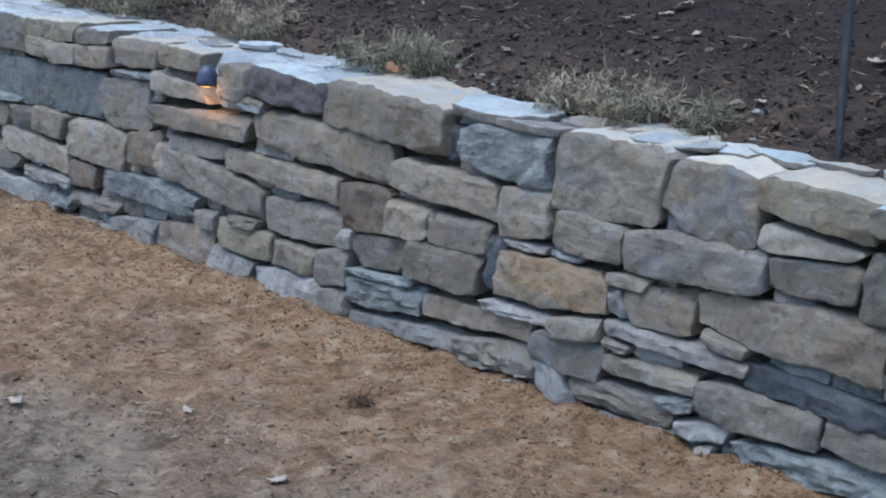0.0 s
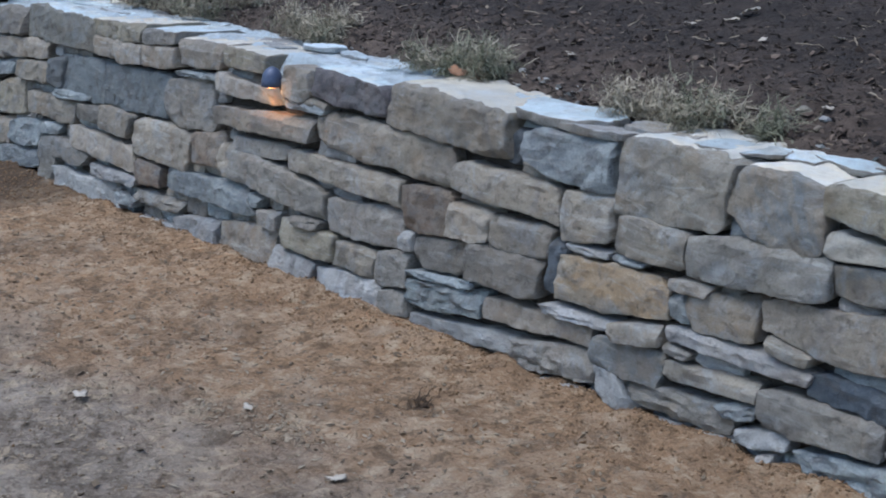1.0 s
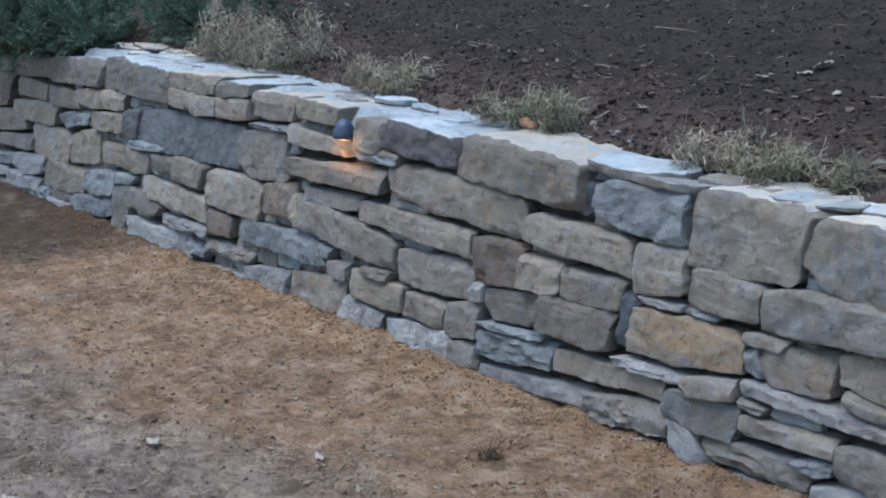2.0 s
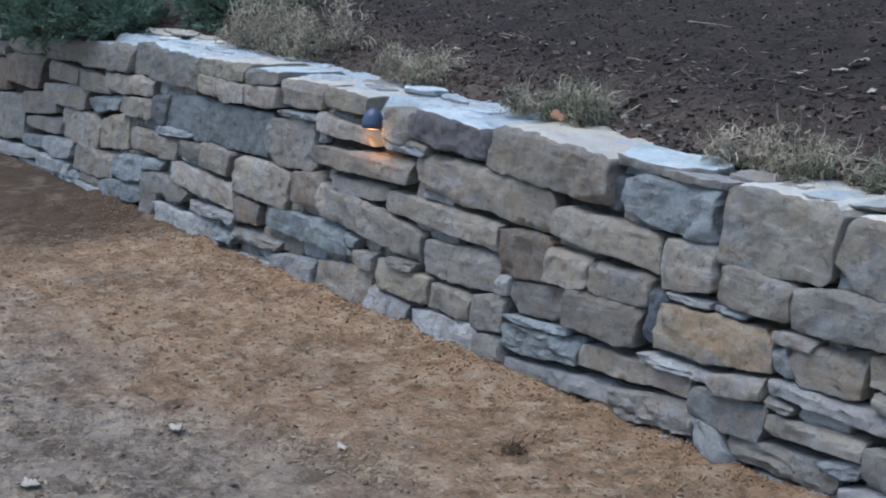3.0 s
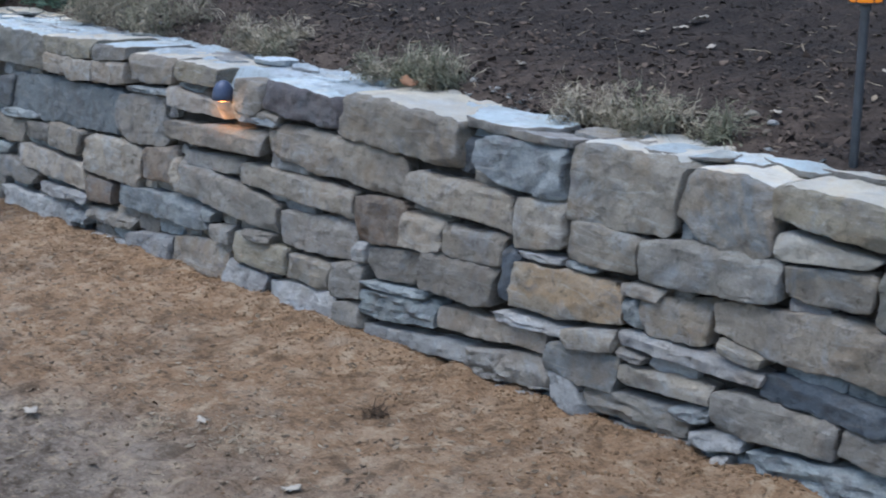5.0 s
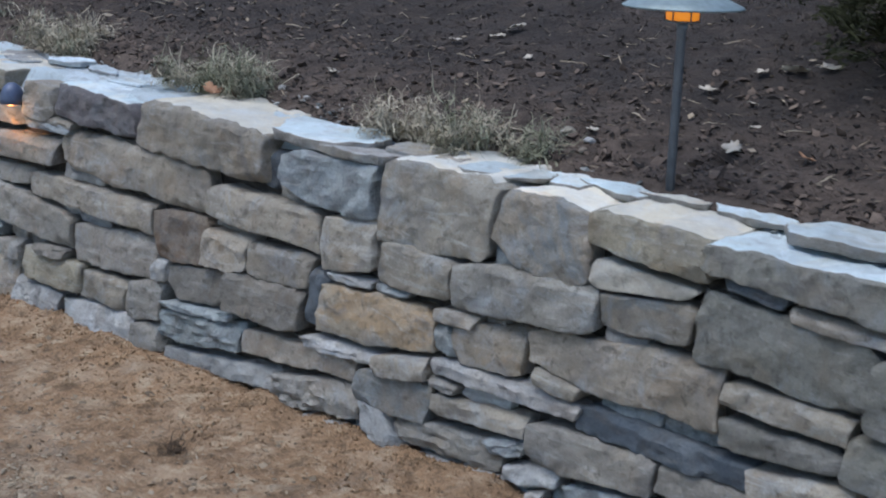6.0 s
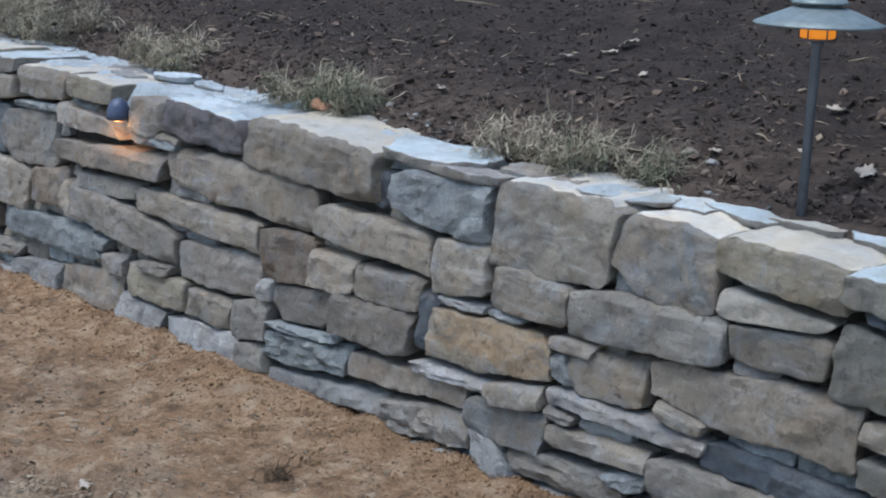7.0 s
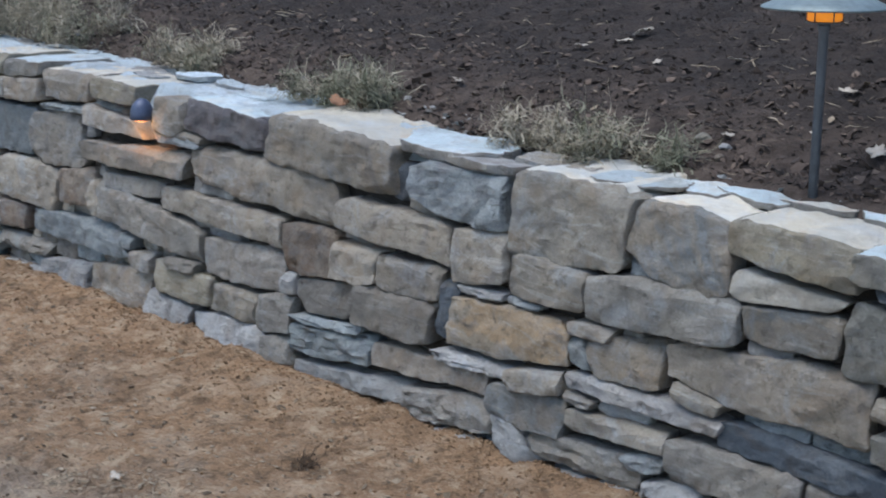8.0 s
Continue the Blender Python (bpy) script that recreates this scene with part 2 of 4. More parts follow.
BED_LITTER = island_material("bed_leaf_litter", (0.05, 0.038, 0.034), (0.20, 0.155, 0.13))
LITTER = island_material("leaf_litter", (0.10, 0.075, 0.055), (0.34, 0.275, 0.205))
STRAW = island_material("straw_bits", (0.24, 0.19, 0.14), (0.44, 0.38, 0.30))
LEAF_PALE = island_material("bleached_leaf", (0.38, 0.34, 0.29), (0.55, 0.51, 0.46))
LEAF_BROWN = island_material("brown_leaf", (0.085, 0.05, 0.035), (0.16, 0.095, 0.065))
LEAF_RUST = island_material("rust_leaf", (0.30, 0.16, 0.10), (0.42, 0.25, 0.17))
GRASS_DRY = island_material("dry_grass", (0.27, 0.24, 0.185), (0.58, 0.53, 0.43))
GRASS_GREEN = island_material("green_grass", (0.16, 0.172, 0.125), (0.32, 0.32, 0.24))
NEEDLE = island_material("juniper_sprays", (0.065, 0.115, 0.09), (0.21, 0.31, 0.23), scale=16.0)
NEEDLE_DARK = island_material("yew_sprays", (0.020, 0.023, 0.012), (0.062, 0.066, 0.034))
TWIG = island_material("brown_twigs", (0.05, 0.035, 0.025), (0.12, 0.085, 0.06))
COPPER = metal_material("grey_blue_painted_metal", (0.20, 0.26, 0.285), 0.42, 0.35)
POST = metal_material("dark_painted_metal", (0.13, 0.15, 0.18), 0.5, 0.3)
HOOD = metal_material("blue_black_metal", (0.075, 0.10, 0.17), 0.35, 0.4)
AMBER = glow_material("amber_glass", (1.0, 0.33, 0.035), 0.33)
WARM = glow_material("warm_lens", (1.0, 0.36, 0.09), 1.6)


# ---- builders ----
def mesh_from(name, verts, faces, material, smooth=True, crease=0):
    me = bpy.data.meshes.new(name)
    me.from_pydata([tuple(v) for v in verts], [], [tuple(f) for f in faces])
    me.materials.append(material)
    if smooth:
        me.polygons.foreach_set("use_smooth", [True] * len(me.polygons))
    me.update()
    if crease:
        me.set_sharp_from_angle(angle=radians(crease))
    return me


def part(name, bm, material, parent, label=""):
    """One mesh under a thing; bm is a bmesh or a finished mesh."""
    if isinstance(bm, bmesh.types.BMesh):
        me = bpy.data.meshes.new(name)
        bm.to_mesh(me)
        bm.free()
        me.materials.append(material)
        me.polygons.foreach_set("use_smooth", [True] * len(me.polygons))
    else:
        me = bm
    ob = new(name, me)
    ob.parent = parent
    return tagged(ob, label)


def fractal(x, y, z, octaves=3):
    return noise.fractal((x, y, z), 0.8, 2.1, octaves)


def spin(profile, steps=40):
    """A turned body from (radius, height) pairs."""
    bm = bmesh.new()
    rings = []
    for r, z in profile:
        rings.append([bm.verts.new((r * math.cos(2 * math.pi * k / steps), r * math.sin(2 * math.pi * k / steps), z)) for k in range(steps)])
    for a, b in zip(rings, rings[1:]):
        for k in range(steps):
            bm.faces.new((a[k], a[(k + 1) % steps], b[(k + 1) % steps], b[k]))
    bm.faces.new(rings[0][::-1])
    bm.faces.new(rings[-1])
    bmesh.ops.recalc_face_normals(bm, faces=bm.faces)
    return bm


def ground_z(x, y):
    z = 0.07 + 0.03 * (max(min(x, 2), -7) + 1) - 0.012 * max(2.04 - y, 0) * (1 if y > -2 else 0) - (0.05 if y <= -2 else 0)
    return z


def bed_z(x, y):
    rise = 0.24 * (min(y, 9.0) - 2.27)
    return 0.612 + 0.004 * (max(min(x, 2), -7) + 1) + rise


def graded(lo, hi, step, far_lo, far_hi):
    """Even steps from lo to hi, then growing ones outward."""
    mid = list(np.arange(lo, hi + 1e-6, step))
    left, right, s, a = [], [], step, lo
    while a > far_lo:
        s *= 1.35
        a -= s
        left.append(max(a, far_lo))
    s, a = step, mid[-1]
    while a < far_hi:
        s *= 1.35
        a += s
        right.append(min(a, far_hi))
    return left[::-1] + mid + right


def sheet(name, xs, ys, height, material):
    verts = [(x, y, height(x, y)) for y in ys for x in xs]
    n = len(xs)
    faces = [(j * n + i, j * n + i + 1, (j + 1) * n + i + 1, (j + 1) * n + i) for j in range(len(ys) - 1) for i in range(n - 1)]
    return mesh_from(name, verts, faces, material)


# ---- the ground, one sheet to the horizon ----
def soil_height(x, y):
    z = ground_z(x, y)
    if -7 < x < 2 and -1 < y < 2.6:
        z += 0.010 * fractal(x * 2.2, y * 2.2, 3.0) + 0.011 * fractal(x * 13, y * 13, 7.0, 5) + 0.005 * noise.noise((x * 33, y * 33, 1.0))
        z += 0.012 * min(1.0, max(0.0, (1.75 - y) * 2.5)) * fractal(x * 24, y * 24, 12.0, 4)
        near = max(0.0, 1 - abs(y - 2.02) / 0.15)
        z += 0.020 * near * (0.75 + noise.noise((x * 7, y * 5, 9.0)))
    return z


ground = new("ground", sheet("ground", graded(-4.8, 0.3, 0.022, -70, 70), graded(0.35, 2.12, 0.022, -70, 70), soil_height, SOIL))
tagged(ground, "bare orange-brown soil, grey and strawy in places", "ground", kind="structure")


def bed_edge(x):
    """Where the mulch begins behind the wall's top, which widens along the wall."""
    return 2.33 + 0.15 * min(1.0, max(0.0, (-1.35 - x) / 1.7))


def bed_height(x, y):
    z = bed_z(x, y)
    z -= 0.9 * max(0.0, bed_edge(x) - y)
    away = max(-9.0 - x, x - 3.0, 0.0)
    if away > 0:
        z = -0.15 + (z + 0.15) * max(0.0, 1 - away / 1.2) ** 0.6
    return z + 0.016 * fractal(x * 2.1, y * 2.1, 5.0) + 0.013 * fractal(x * 12, y * 12, 2.0, 5)


bed = new("garden_bed", sheet("garden_bed", graded(-5.6, 0.5, 0.03, -40, 40), graded(2.335, 4.3, 0.025, 2.25, 40), bed_height, MULCH))
tagged(bed, "sloping garden bed of dark brown mulch behind the wall", "garden bed", kind="structure")

# ---- the dry stone wall ----
FACE, BATTER = 2.04, 0.15
wall = new("retaining_wall")
wall.location = (-2.5, FACE, 0)
tagged(wall, "low dry-stacked retaining wall of mixed tan, grey and blue stones", "stone wall", kind="structure")
bpy.context.view_layer.update()
wall_back = wall.matrix_world.inverted()
stone_rng = random.Random(11)


def stone(material, u, v, width, left, right, rise, lean_left, lean_right, cap=False, layered=False, bulge=0.03, proud=None, cut=(), parent=wall):
    """One laid stone. u, v: its middle along and up the wall; left, right: the heights of its ends; rise: of its middle line;
    lean: how far each end's top stands off its bottom; cut: corners broken off, as (side, level, how near the middle)."""
    rng = stone_rng
    seed = rng.uniform(0, 500)
    grow = 1.015
    width, left, right = width * grow + 0.002, left * grow + 0.0045, right * grow + 0.0045
    high = max(left, right)
    nx = max(8, min(48, int(width / 0.0085)))
    ny = max(6, min(22, int(high / 0.008)))
    sq = rng.uniform(16, 30) if min(left, right) > 0.03 else 7.0
    rad = min(0.0052, high * 0.16, width * 0.16) * rng.uniform(0.6, 1.25)
    cuts = [(a, b, rng.uniform(1.74, 1.95)) for a in (-1, 1) for b in (-1, 1) if rng.random() < 0.4]
    cuts = list(cut) or cuts

    def steps(n, edge):
        edge = min(edge, 0.3)
        inner = [-1 + edge + (2 - 2 * edge) * k / (n - 2) for k in range(n - 1)]
        return [-1, -1 + edge * 0.28, -1 + edge * 0.62] + inner + [1 - edge * 0.62, 1 - edge * 0.28, 1]

    ss, ts = steps(nx, rad / (width / 2)), steps(ny, rad / (high / 2))
    planes = [(rng.uniform(-0.06, 0.06), rng.uniform(-0.10, 0.10), 0.004)]
    # broad shallow facets, steep chips struck off edges and corners, and a worn upper arris; each as turn, slope, reach
    struck = [(rng.uniform(0, 2 * math.pi), rng.uniform(0.04, 0.2), rng.uniform(0.3, 0.85)) for _ in range(3)]
    struck += [(rng.uniform(0, 2 * math.pi), rng.uniform(0.6, 1.4), rng.uniform(0.95, 1.2)) for _ in range(6)]
    struck += [(radians(90 + rng.uniform(-18, 18)), rng.uniform(0.6, 1.5), 1 - rng.uniform(0.003, 0.011) / (high / 2)) for _ in range(3)]
    for turn, slope, reach in struck:
        planes.append((-slope * math.cos(turn) * high / width, -slope * math.sin(turn), 0.004 + slope * max(reach, 0.3) * high / 2))
    out = rng.uniform(-0.006, 0.018) if proud is None else proud
    rough = 0.009 if layered or material in (BLUE, PURPLE, DARK, PALE) else 0.0062  # slates split more roughly
    wob = min(0.010, 0.10 * high)
    verts, faces = [], []

    def place(s, t):
        m = max(abs(s), abs(t))
        if m > 1e-6:
            k = m / (abs(s) ** sq + abs(t) ** sq) ** (1 / sq)
            s, t = s * k, t * k
        for a, b, limit in cuts:
            over = (a * s + b * t - limit) / 2
            if over > 0:
                s, t = s - a * over, t - b * over
        f = (s + 1) / 2
        h = left * (1 - f) + right * f
        arch = bulge * high * (1 - s * s)
        lean = lean_left * (1 - f) + lean_right * f
        x = s * width / 2 + lean * t / 2
        z = rise * (f - 0.5) + t * h / 2 + (arch * t if t > 0 else arch * t * 0.5)
        x += wob * noise.noise((x * 9 + seed, z * 9, 1.3)) + 0.6 * wob * noise.noise((x * 31, z * 31 + seed, 2.0))
        z += wob * noise.noise((x * 8, z * 10 + seed, 5.1)) + 0.5 * wob * noise.noise((x * 27 + seed, z * 27, 3.0))
        x += 0.22 * wob * noise.noise((x * 80, z * 80 + seed, 7.0))
        z += 0.22 * wob * noise.noise((x * 80 + seed, z * 80, 9.0))
        return s, t, x, z

    for t in ts:
        for s in ss:
            s2, t2, x, z = place(s, t)
            e = min((1 - abs(s)) * width / 2, (1 - abs(t)) * high / 2)
            q = 1 - min(e / rad, 1)
            d = -rad * (1 - math.sqrt(max(0.0, 1 - q * q)))
            d += min(c + a * x + b * z for a, b, c in planes)
            d += rough * fractal(x * 16 + seed, z * (60 if layered else 16), 1.0, 4) * 1.2 + 0.004 * noise.noise((x * 55, z * 55, seed))
            if layered:
                d += 0.0058 * (abs((z * 70 + 1.5 * noise.noise((x * 8, z * 20, seed))) % 1 - 0.5) - 0.25)
            verts.append((x, FACE + BATTER * (v + z) - FACE - BATTER * v - d - out, z))
    cols, rws = len(ss), len(ts)
    for j in range(rws - 1):
        for i in range(cols - 1):
            a = j * cols + i
            faces.append((a, a + 1, a + cols + 1, a + cols))
    front = len(faces)
    loop = list(range(cols)) + [j * cols + cols - 1 for j in range(1, rws)] + [(rws - 1) * cols + i for i in range(cols - 2, -1, -1)] + [j * cols for j in range(rws - 2, 0, -1)]
    depths = [0.02, 0.06, 0.11, 0.16, 0.21, 0.25] if cap else [0.025, 0.07, 0.13]
    prev, deep = loop, rng.uniform(0.85, 1.15)
    for depth in depths:
        ring = []
        for a in loop:
            x, y, z = verts[a]
            shrink = 1 - (0.0 if cap else 0.9) * depth
            jig = 0.006 if cap else 0.003
            nz = noise.noise((x * 12 + seed, depth * 14, z * 12)) + 0.5 * noise.noise((x * 40, depth * 40 + seed, z * 40))
            nx2 = noise.noise((x * 7, depth * 9 + seed, z * 7 + 4))
            ring.append(len(verts))
            edge = 0.03 * nx2 if cap and depth == depths[-1] else 0.0
            verts.append((x * shrink + jig * nx2, y + depth * deep + edge, z * shrink + jig * nz - (0.01 if cap and depth == depths[-1] else 0)))
        for k in range(len(loop)):
            k2 = (k + 1) % len(loop)
            faces.append((prev[k2], prev[k], ring[k], ring[k2]))
        prev = ring
    faces.append(tuple(prev[::-1]))
    me = mesh_from("stone", verts, faces, material, crease=27)
    if cap:  # top faces take a paler tone that paints in sky light from above
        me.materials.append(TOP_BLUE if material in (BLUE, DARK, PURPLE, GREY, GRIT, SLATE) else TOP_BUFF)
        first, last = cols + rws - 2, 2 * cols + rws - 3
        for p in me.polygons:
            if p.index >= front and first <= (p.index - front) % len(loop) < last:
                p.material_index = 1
    ob = part("stone", me, material, parent)
    ob.matrix_parent_inverse = wall_back
    ob.location = (u, FACE + BATTER * v, v)
    return ob


stone(GREY, -6.336, 0.424, 0.185, 0.055, 0.059, 0.007, -0.023, -0.024)
stone(BROWN, -6.299, 0.3, 0.156, 0.15, 0.141, 0.008, -0.062, -0.039)
stone(GREY, -6.079, 0.119, 0.437, 0.196, 0.191, 0.03, -0.081, -0.077)
stone(BROWN, -5.962, 0.358, 0.512, 0.109, 0.159, 0.029, -0.026, 0.018)
stone(PALE, -5.929, -0.024, 0.609, 0.059, 0.035, 0.053, -0.024, -0.014)
stone(GREY, -5.925, 0.474, 0.54, 0.069, 0.068, 0.042, -0.055, 0.013)
stone(TAN, -5.672, 0.234, 0.437, 0.09, 0.077, 0.047, -0.036, -0.053)
stone(BLUE, -5.639, 0.063, 0.367, 0.046, 0.047, 0.044, -0.018, 0.02)
stone(BLUE, -5.60, -0.064, 0.47, 0.055, 0.05, 0.02, -0.02, -0.016, layered=True)
stone(PALE, -5.395, -0.003, 0.40, 0.06, 0.055, 0.02, -0.02, 0.0)
stone(GREY, -5.569, 0.154, 0.445, 0.043, 0.059, 0.042, -0.017, -0.045)
stone(GREY, -5.422, 0.5, 0.446, 0.082, 0.079, 0.024, -0.008, 0.012)
stone(TAN, -5.415, 0.403, 0.351, 0.081, 0.061, 0.005, -0.016, -0.002)
stone(TAN, -5.372, 0.309, 0.488, 0.084, 0.091, 0.03, 0.007, 0.007)
stone(PALE, -5.347, 0.078, 0.328, 0.083, 0.079, 0.043, -0.017, -0.03)
stone(BLUE, -5.229, -0.025, 0.314, 0.043, 0.058, 0.04, -0.017, 0.048, layered=True)
stone(TAN, -5.137, 0.193, 0.45, 0.138, 0.122, 0.016, -0.098, 0.02)
stone(TAN, -5.034, 0.406, 0.316, 0.074, 0.068, 0.007, -0.056, -0.057)
stone(BLUE, -4.958, 0.458, 0.078, 0.022, 0.017, 0, -0.006, 0.007, proud=-0.028)
stone(GREY, -4.947, 0.009, 0.239, 0.04, 0.038, 0.002, 0.006, -0.014)
stone(PALE, -4.943, -0.039, 0.246, 0.049, 0.035, 0.021, -0.04, -0.026)
stone(TAN, -4.929, 0.084, 0.447, 0.099, 0.097, 0.035, -0.002, -0.017)
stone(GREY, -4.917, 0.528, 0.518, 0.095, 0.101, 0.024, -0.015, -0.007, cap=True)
stone(BLUE, -4.903, 0.328, 0.293, 0.062, 0.057, 0.06, -0.023, -0.002)
stone(BUFF, -4.769, 0.233, 0.27, 0.112, 0.136, 0.054, 0.004, -0.08)
stone(BLUE, -4.734, 0.35, 0.034, 0.07, 0.056, 0, -0.007, 0.003, proud=-0.028)
stone(PALE, -4.678, 0.166, 0.082, 0.022, 0.021, 0, -0.009, -0.008, proud=-0.028)
stone(TAN, -4.656, 0.44, 0.481, 0.07, 0.066, 0.036, -0.026, 0.004)
stone(BLUE, -4.619, 0.02, 0.391, 0.069, 0.073, 0.055, -0.013, -0.027)
stone(GREY, -4.618, 0.29, 0.046, 0.058, 0.042, 0, 0.008, 0.003, proud=-0.028)
stone(PALE, -4.61, 0.174, 0.038, 0.022, 0.021, 0, -0.004, -0.003, proud=-0.028)
stone(PALE, -4.588, -0.054, 0.286, 0.049, 0.04, 0.029, -0.05, -0.003)
stone(BLUE, -4.582, 0.234, 0.03, 0.038, 0.033, 0, 0.003, 0.004, proud=-0.028)
stone(BLUE, -4.562, 0.119, 0.284, 0.09, 0.091, 0.042, -0.015, -0.016)
stone(BLUE, -4.558, 0.306, 0.062, 0.026, 0.026, 0, 0.003, -0.009, proud=-0.028)
stone(GREY, -4.554, 0.19, 0.062, 0.034, 0.025, 0, 0.009, -0.004, proud=-0.028)
stone(TAN, -4.545, 0.364, 0.32, 0.062, 0.076, 0.019, 0.02, 0)
stone(GREY, -4.494, 0.19, 0.046, 0.022, 0.016, 0, 0.001, -0.002, proud=-0.028)
stone(BLUE, -4.458, 0.31, 0.13, 0.034, 0.031, 0, 0.009, -0.01, proud=-0.028)
stone(BLUE, -4.414, -0.006, 0.05, 0.022, 0.02, 0, 0.009, -0.006, proud=-0.028)
stone(PALE, -4.37, 0.462, 0.074, 0.042, 0.04, 0, -0.01, -0.004, proud=-0.028)
stone(BLUE, -4.358, 0.31, 0.058, 0.03, 0.026, 0, -0.004, -0.009, proud=-0.028)
stone(TAN, -4.349, 0.251, 0.425, 0.082, 0.075, 0.009, -0.056, -0.009)
stone(PALE, -4.343, -0.04, 0.084, 0.049, 0.056, 0.011, -0.144, -0.115)
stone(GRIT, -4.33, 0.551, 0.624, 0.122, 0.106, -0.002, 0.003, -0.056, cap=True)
stone(SLATE, -4.324, 0.386, 0.129, 0.097, 0.113, 0.004, -0.007, -0.003)
stone(BLUE, -4.323, 0.173, 0.15, 0.038, 0.028, 0.014, -0.014, 0.012)
stone(GREY, -4.322, 0.061, 0.137, 0.153, 0.168, 0.016, -0.033, -0.028)
stone(GREY, -4.262, 0.474, 0.13, 0.03, 0.025, 0, -0.005, -0.002, proud=-0.028)
stone(GREY, -4.198, 0.182, 0.086, 0.054, 0.051, 0, 0.006, 0.006, proud=-0.028)
stone(BLUE, -4.182, 0.062, 0.13, 0.022, 0.016, 0, 0.006, 0.006, proud=-0.028)
stone(BLUE, -4.156, 0.321, 0.303, 0.027, 0.019, 0.025, -0.037, 0.018, layered=True)
stone(GREY, -4.146, 0.11, 0.274, 0.076, 0.042, -0.014, -0.025, 0.061)
stone(GREY, -4.138, 0.474, 0.106, 0.026, 0.023, 0, 0.002, -0.004, proud=-0.028)
stone(SLATE, -4.105, 0.392, 0.391, 0.132, 0.142, 0.014, -0.043, -0.021)
stone(BLUE, -4.062, 0.234, 0.13, 0.022, 0.018, 0, 0.005, 0.007, proud=-0.028)
stone(GREY, -4.013, 0.279, 0.184, 0.052, 0.059, 0.008, -0.003, -0.011)
stone(GREY, -3.978, 0.078, 0.07, 0.042, 0.031, 0, -0.004, 0.007, proud=-0.028)
stone(PALE, -3.97, 0.015, 0.525, 0.077, 0.077, 0.022, -0.052, -0.033)
stone(BLUE, -3.942, 0.234, 0.094, 0.022, 0.016, 0, -0.008, 0.002, proud=-0.028)
stone(BLUE, -3.918, 0.126, 0.118, 0.022, 0.021, 0, -0.001, -0.008, proud=-0.028)
stone(TAN, -3.916, 0.526, 0.158, 0.054, 0.065, 0.002, -0.028, -0.036)
stone(TAN, -3.878, 0.179, 0.51, 0.072, 0.08, -0.002, -0.049, -0.033)
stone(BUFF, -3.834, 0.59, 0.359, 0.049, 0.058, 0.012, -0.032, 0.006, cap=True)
stone(TAN, -3.786, 0.284, 0.23, 0.077, 0.081, 0.004, -0.027, 0.017)
stone(PALE, -3.759, 0.1, 0.336, 0.031, 0.028, 0.016, -0.044, 0.004, layered=True)
stone(TAN, -3.729, 0.526, 0.192, 0.071, 0.06, 0.001, -0.034, 0.001)
stone(SLATE, -3.683, 0.408, 0.465, 0.144, 0.137, 0.012, -0.012, 0.015)
stone(BLUE, -3.658, 0.002, 0.054, 0.038, 0.031, 0, -0.004, -0.001, proud=-0.028)
stone(BLUE, -3.658, 0.07, 0.106, 0.026, 0.025, 0, -0.007, -0.009, proud=-0.028)
stone(BLUE, -3.658, 0.254, 0.022, 0.062, 0.053, 0, -0.001, 0.007, proud=-0.028)
stone(BLUE, -3.636, 0.04, 0.126, 0.026, 0.026, -0.001, -0.017, 0.013, layered=True)
stone(GREY, -3.528, 0.601, 0.208, 0.053, 0.028, 0.016, -0.001, -0.009, cap=True)
stone(TAN, -3.526, 0.537, 0.228, 0.067, 0.067, 0.021, -0.014, -0.022)
stone(BROWN, -3.516, 0.152, 0.172, 0.075, 0.054, -0.002, -0.015, -0.016)
stone(GREY, -3.506, 0.026, 0.13, 0.038, 0.03, 0, 0.006, -0.009, proud=-0.028)
stone(PALE, -3.466, -0.007, 0.311, 0.02, 0.038, 0.017, -0.028, 0)
stone(TAN, -3.453, 0.265, 0.368, 0.123, 0.119, -0.001, 0.014, 0.002)
stone(GREY, -3.436, 0.073, 0.293, 0.036, 0.039, 0.012, -0.033, 0.027, layered=True)
stone(PALE, -3.406, 0.166, 0.042, 0.058, 0.045, 0, -0.005, -0.004, proud=-0.028)
stone(TAN, -3.398, 0.11, 0.042, 0.026, 0.023, 0, 0.006, 0.005, proud=-0.028)
stone(BLUE, -3.374, 0.034, 0.118, 0.03, 0.024, 0, -0.005, 0.002, proud=-0.028)
stone(TAN, -3.326, 0.114, 0.09, 0.022, 0.019, 0, 0.006, 0.001, proud=-0.028)
stone(GREY, -3.296, 0.417, 0.286, 0.14, 0.163, 0.036, -0.014, -0.063)
stone(TAN, -3.255, 0.575, 0.261, 0.071, 0.073, 0.007, -0.048, -0.007, cap=True)
stone(BLUE, -3.255, 0.511, 0.259, 0.012, 0.012, 0.018, -0.015, -0.039, layered=True)
stone(TAN, -3.226, 0.222, 0.07, 0.026, 0.022, 0, 0.008, -0.004, proud=-0.028)
stone(GREY, -3.21, 0.102, 0.13, 0.054, 0.051, 0, -0.005, 0.009, proud=-0.028)
stone(PALE, -3.167, 0.034, 0.273, 0.064, 0.095, 0.033, -0.008, -0.011)
stone(BROWN, -3.155, 0.297, 0.174, 0.092, 0.096, 0.024, -0.016, -0.004)
stone(PALE, -3.134, 0.458, 0.034, 0.034, 0.025, 0, 0.009, 0.003, proud=-0.028)
stone(GREY, -3.122, 0.234, 0.13, 0.03, 0.022, 0, -0.009, 0.005, proud=-0.028)
stone(BLUE, -3.116, 0.177, 0.513, 0.064, 0.073, 0.035, 0.02, -0.087)
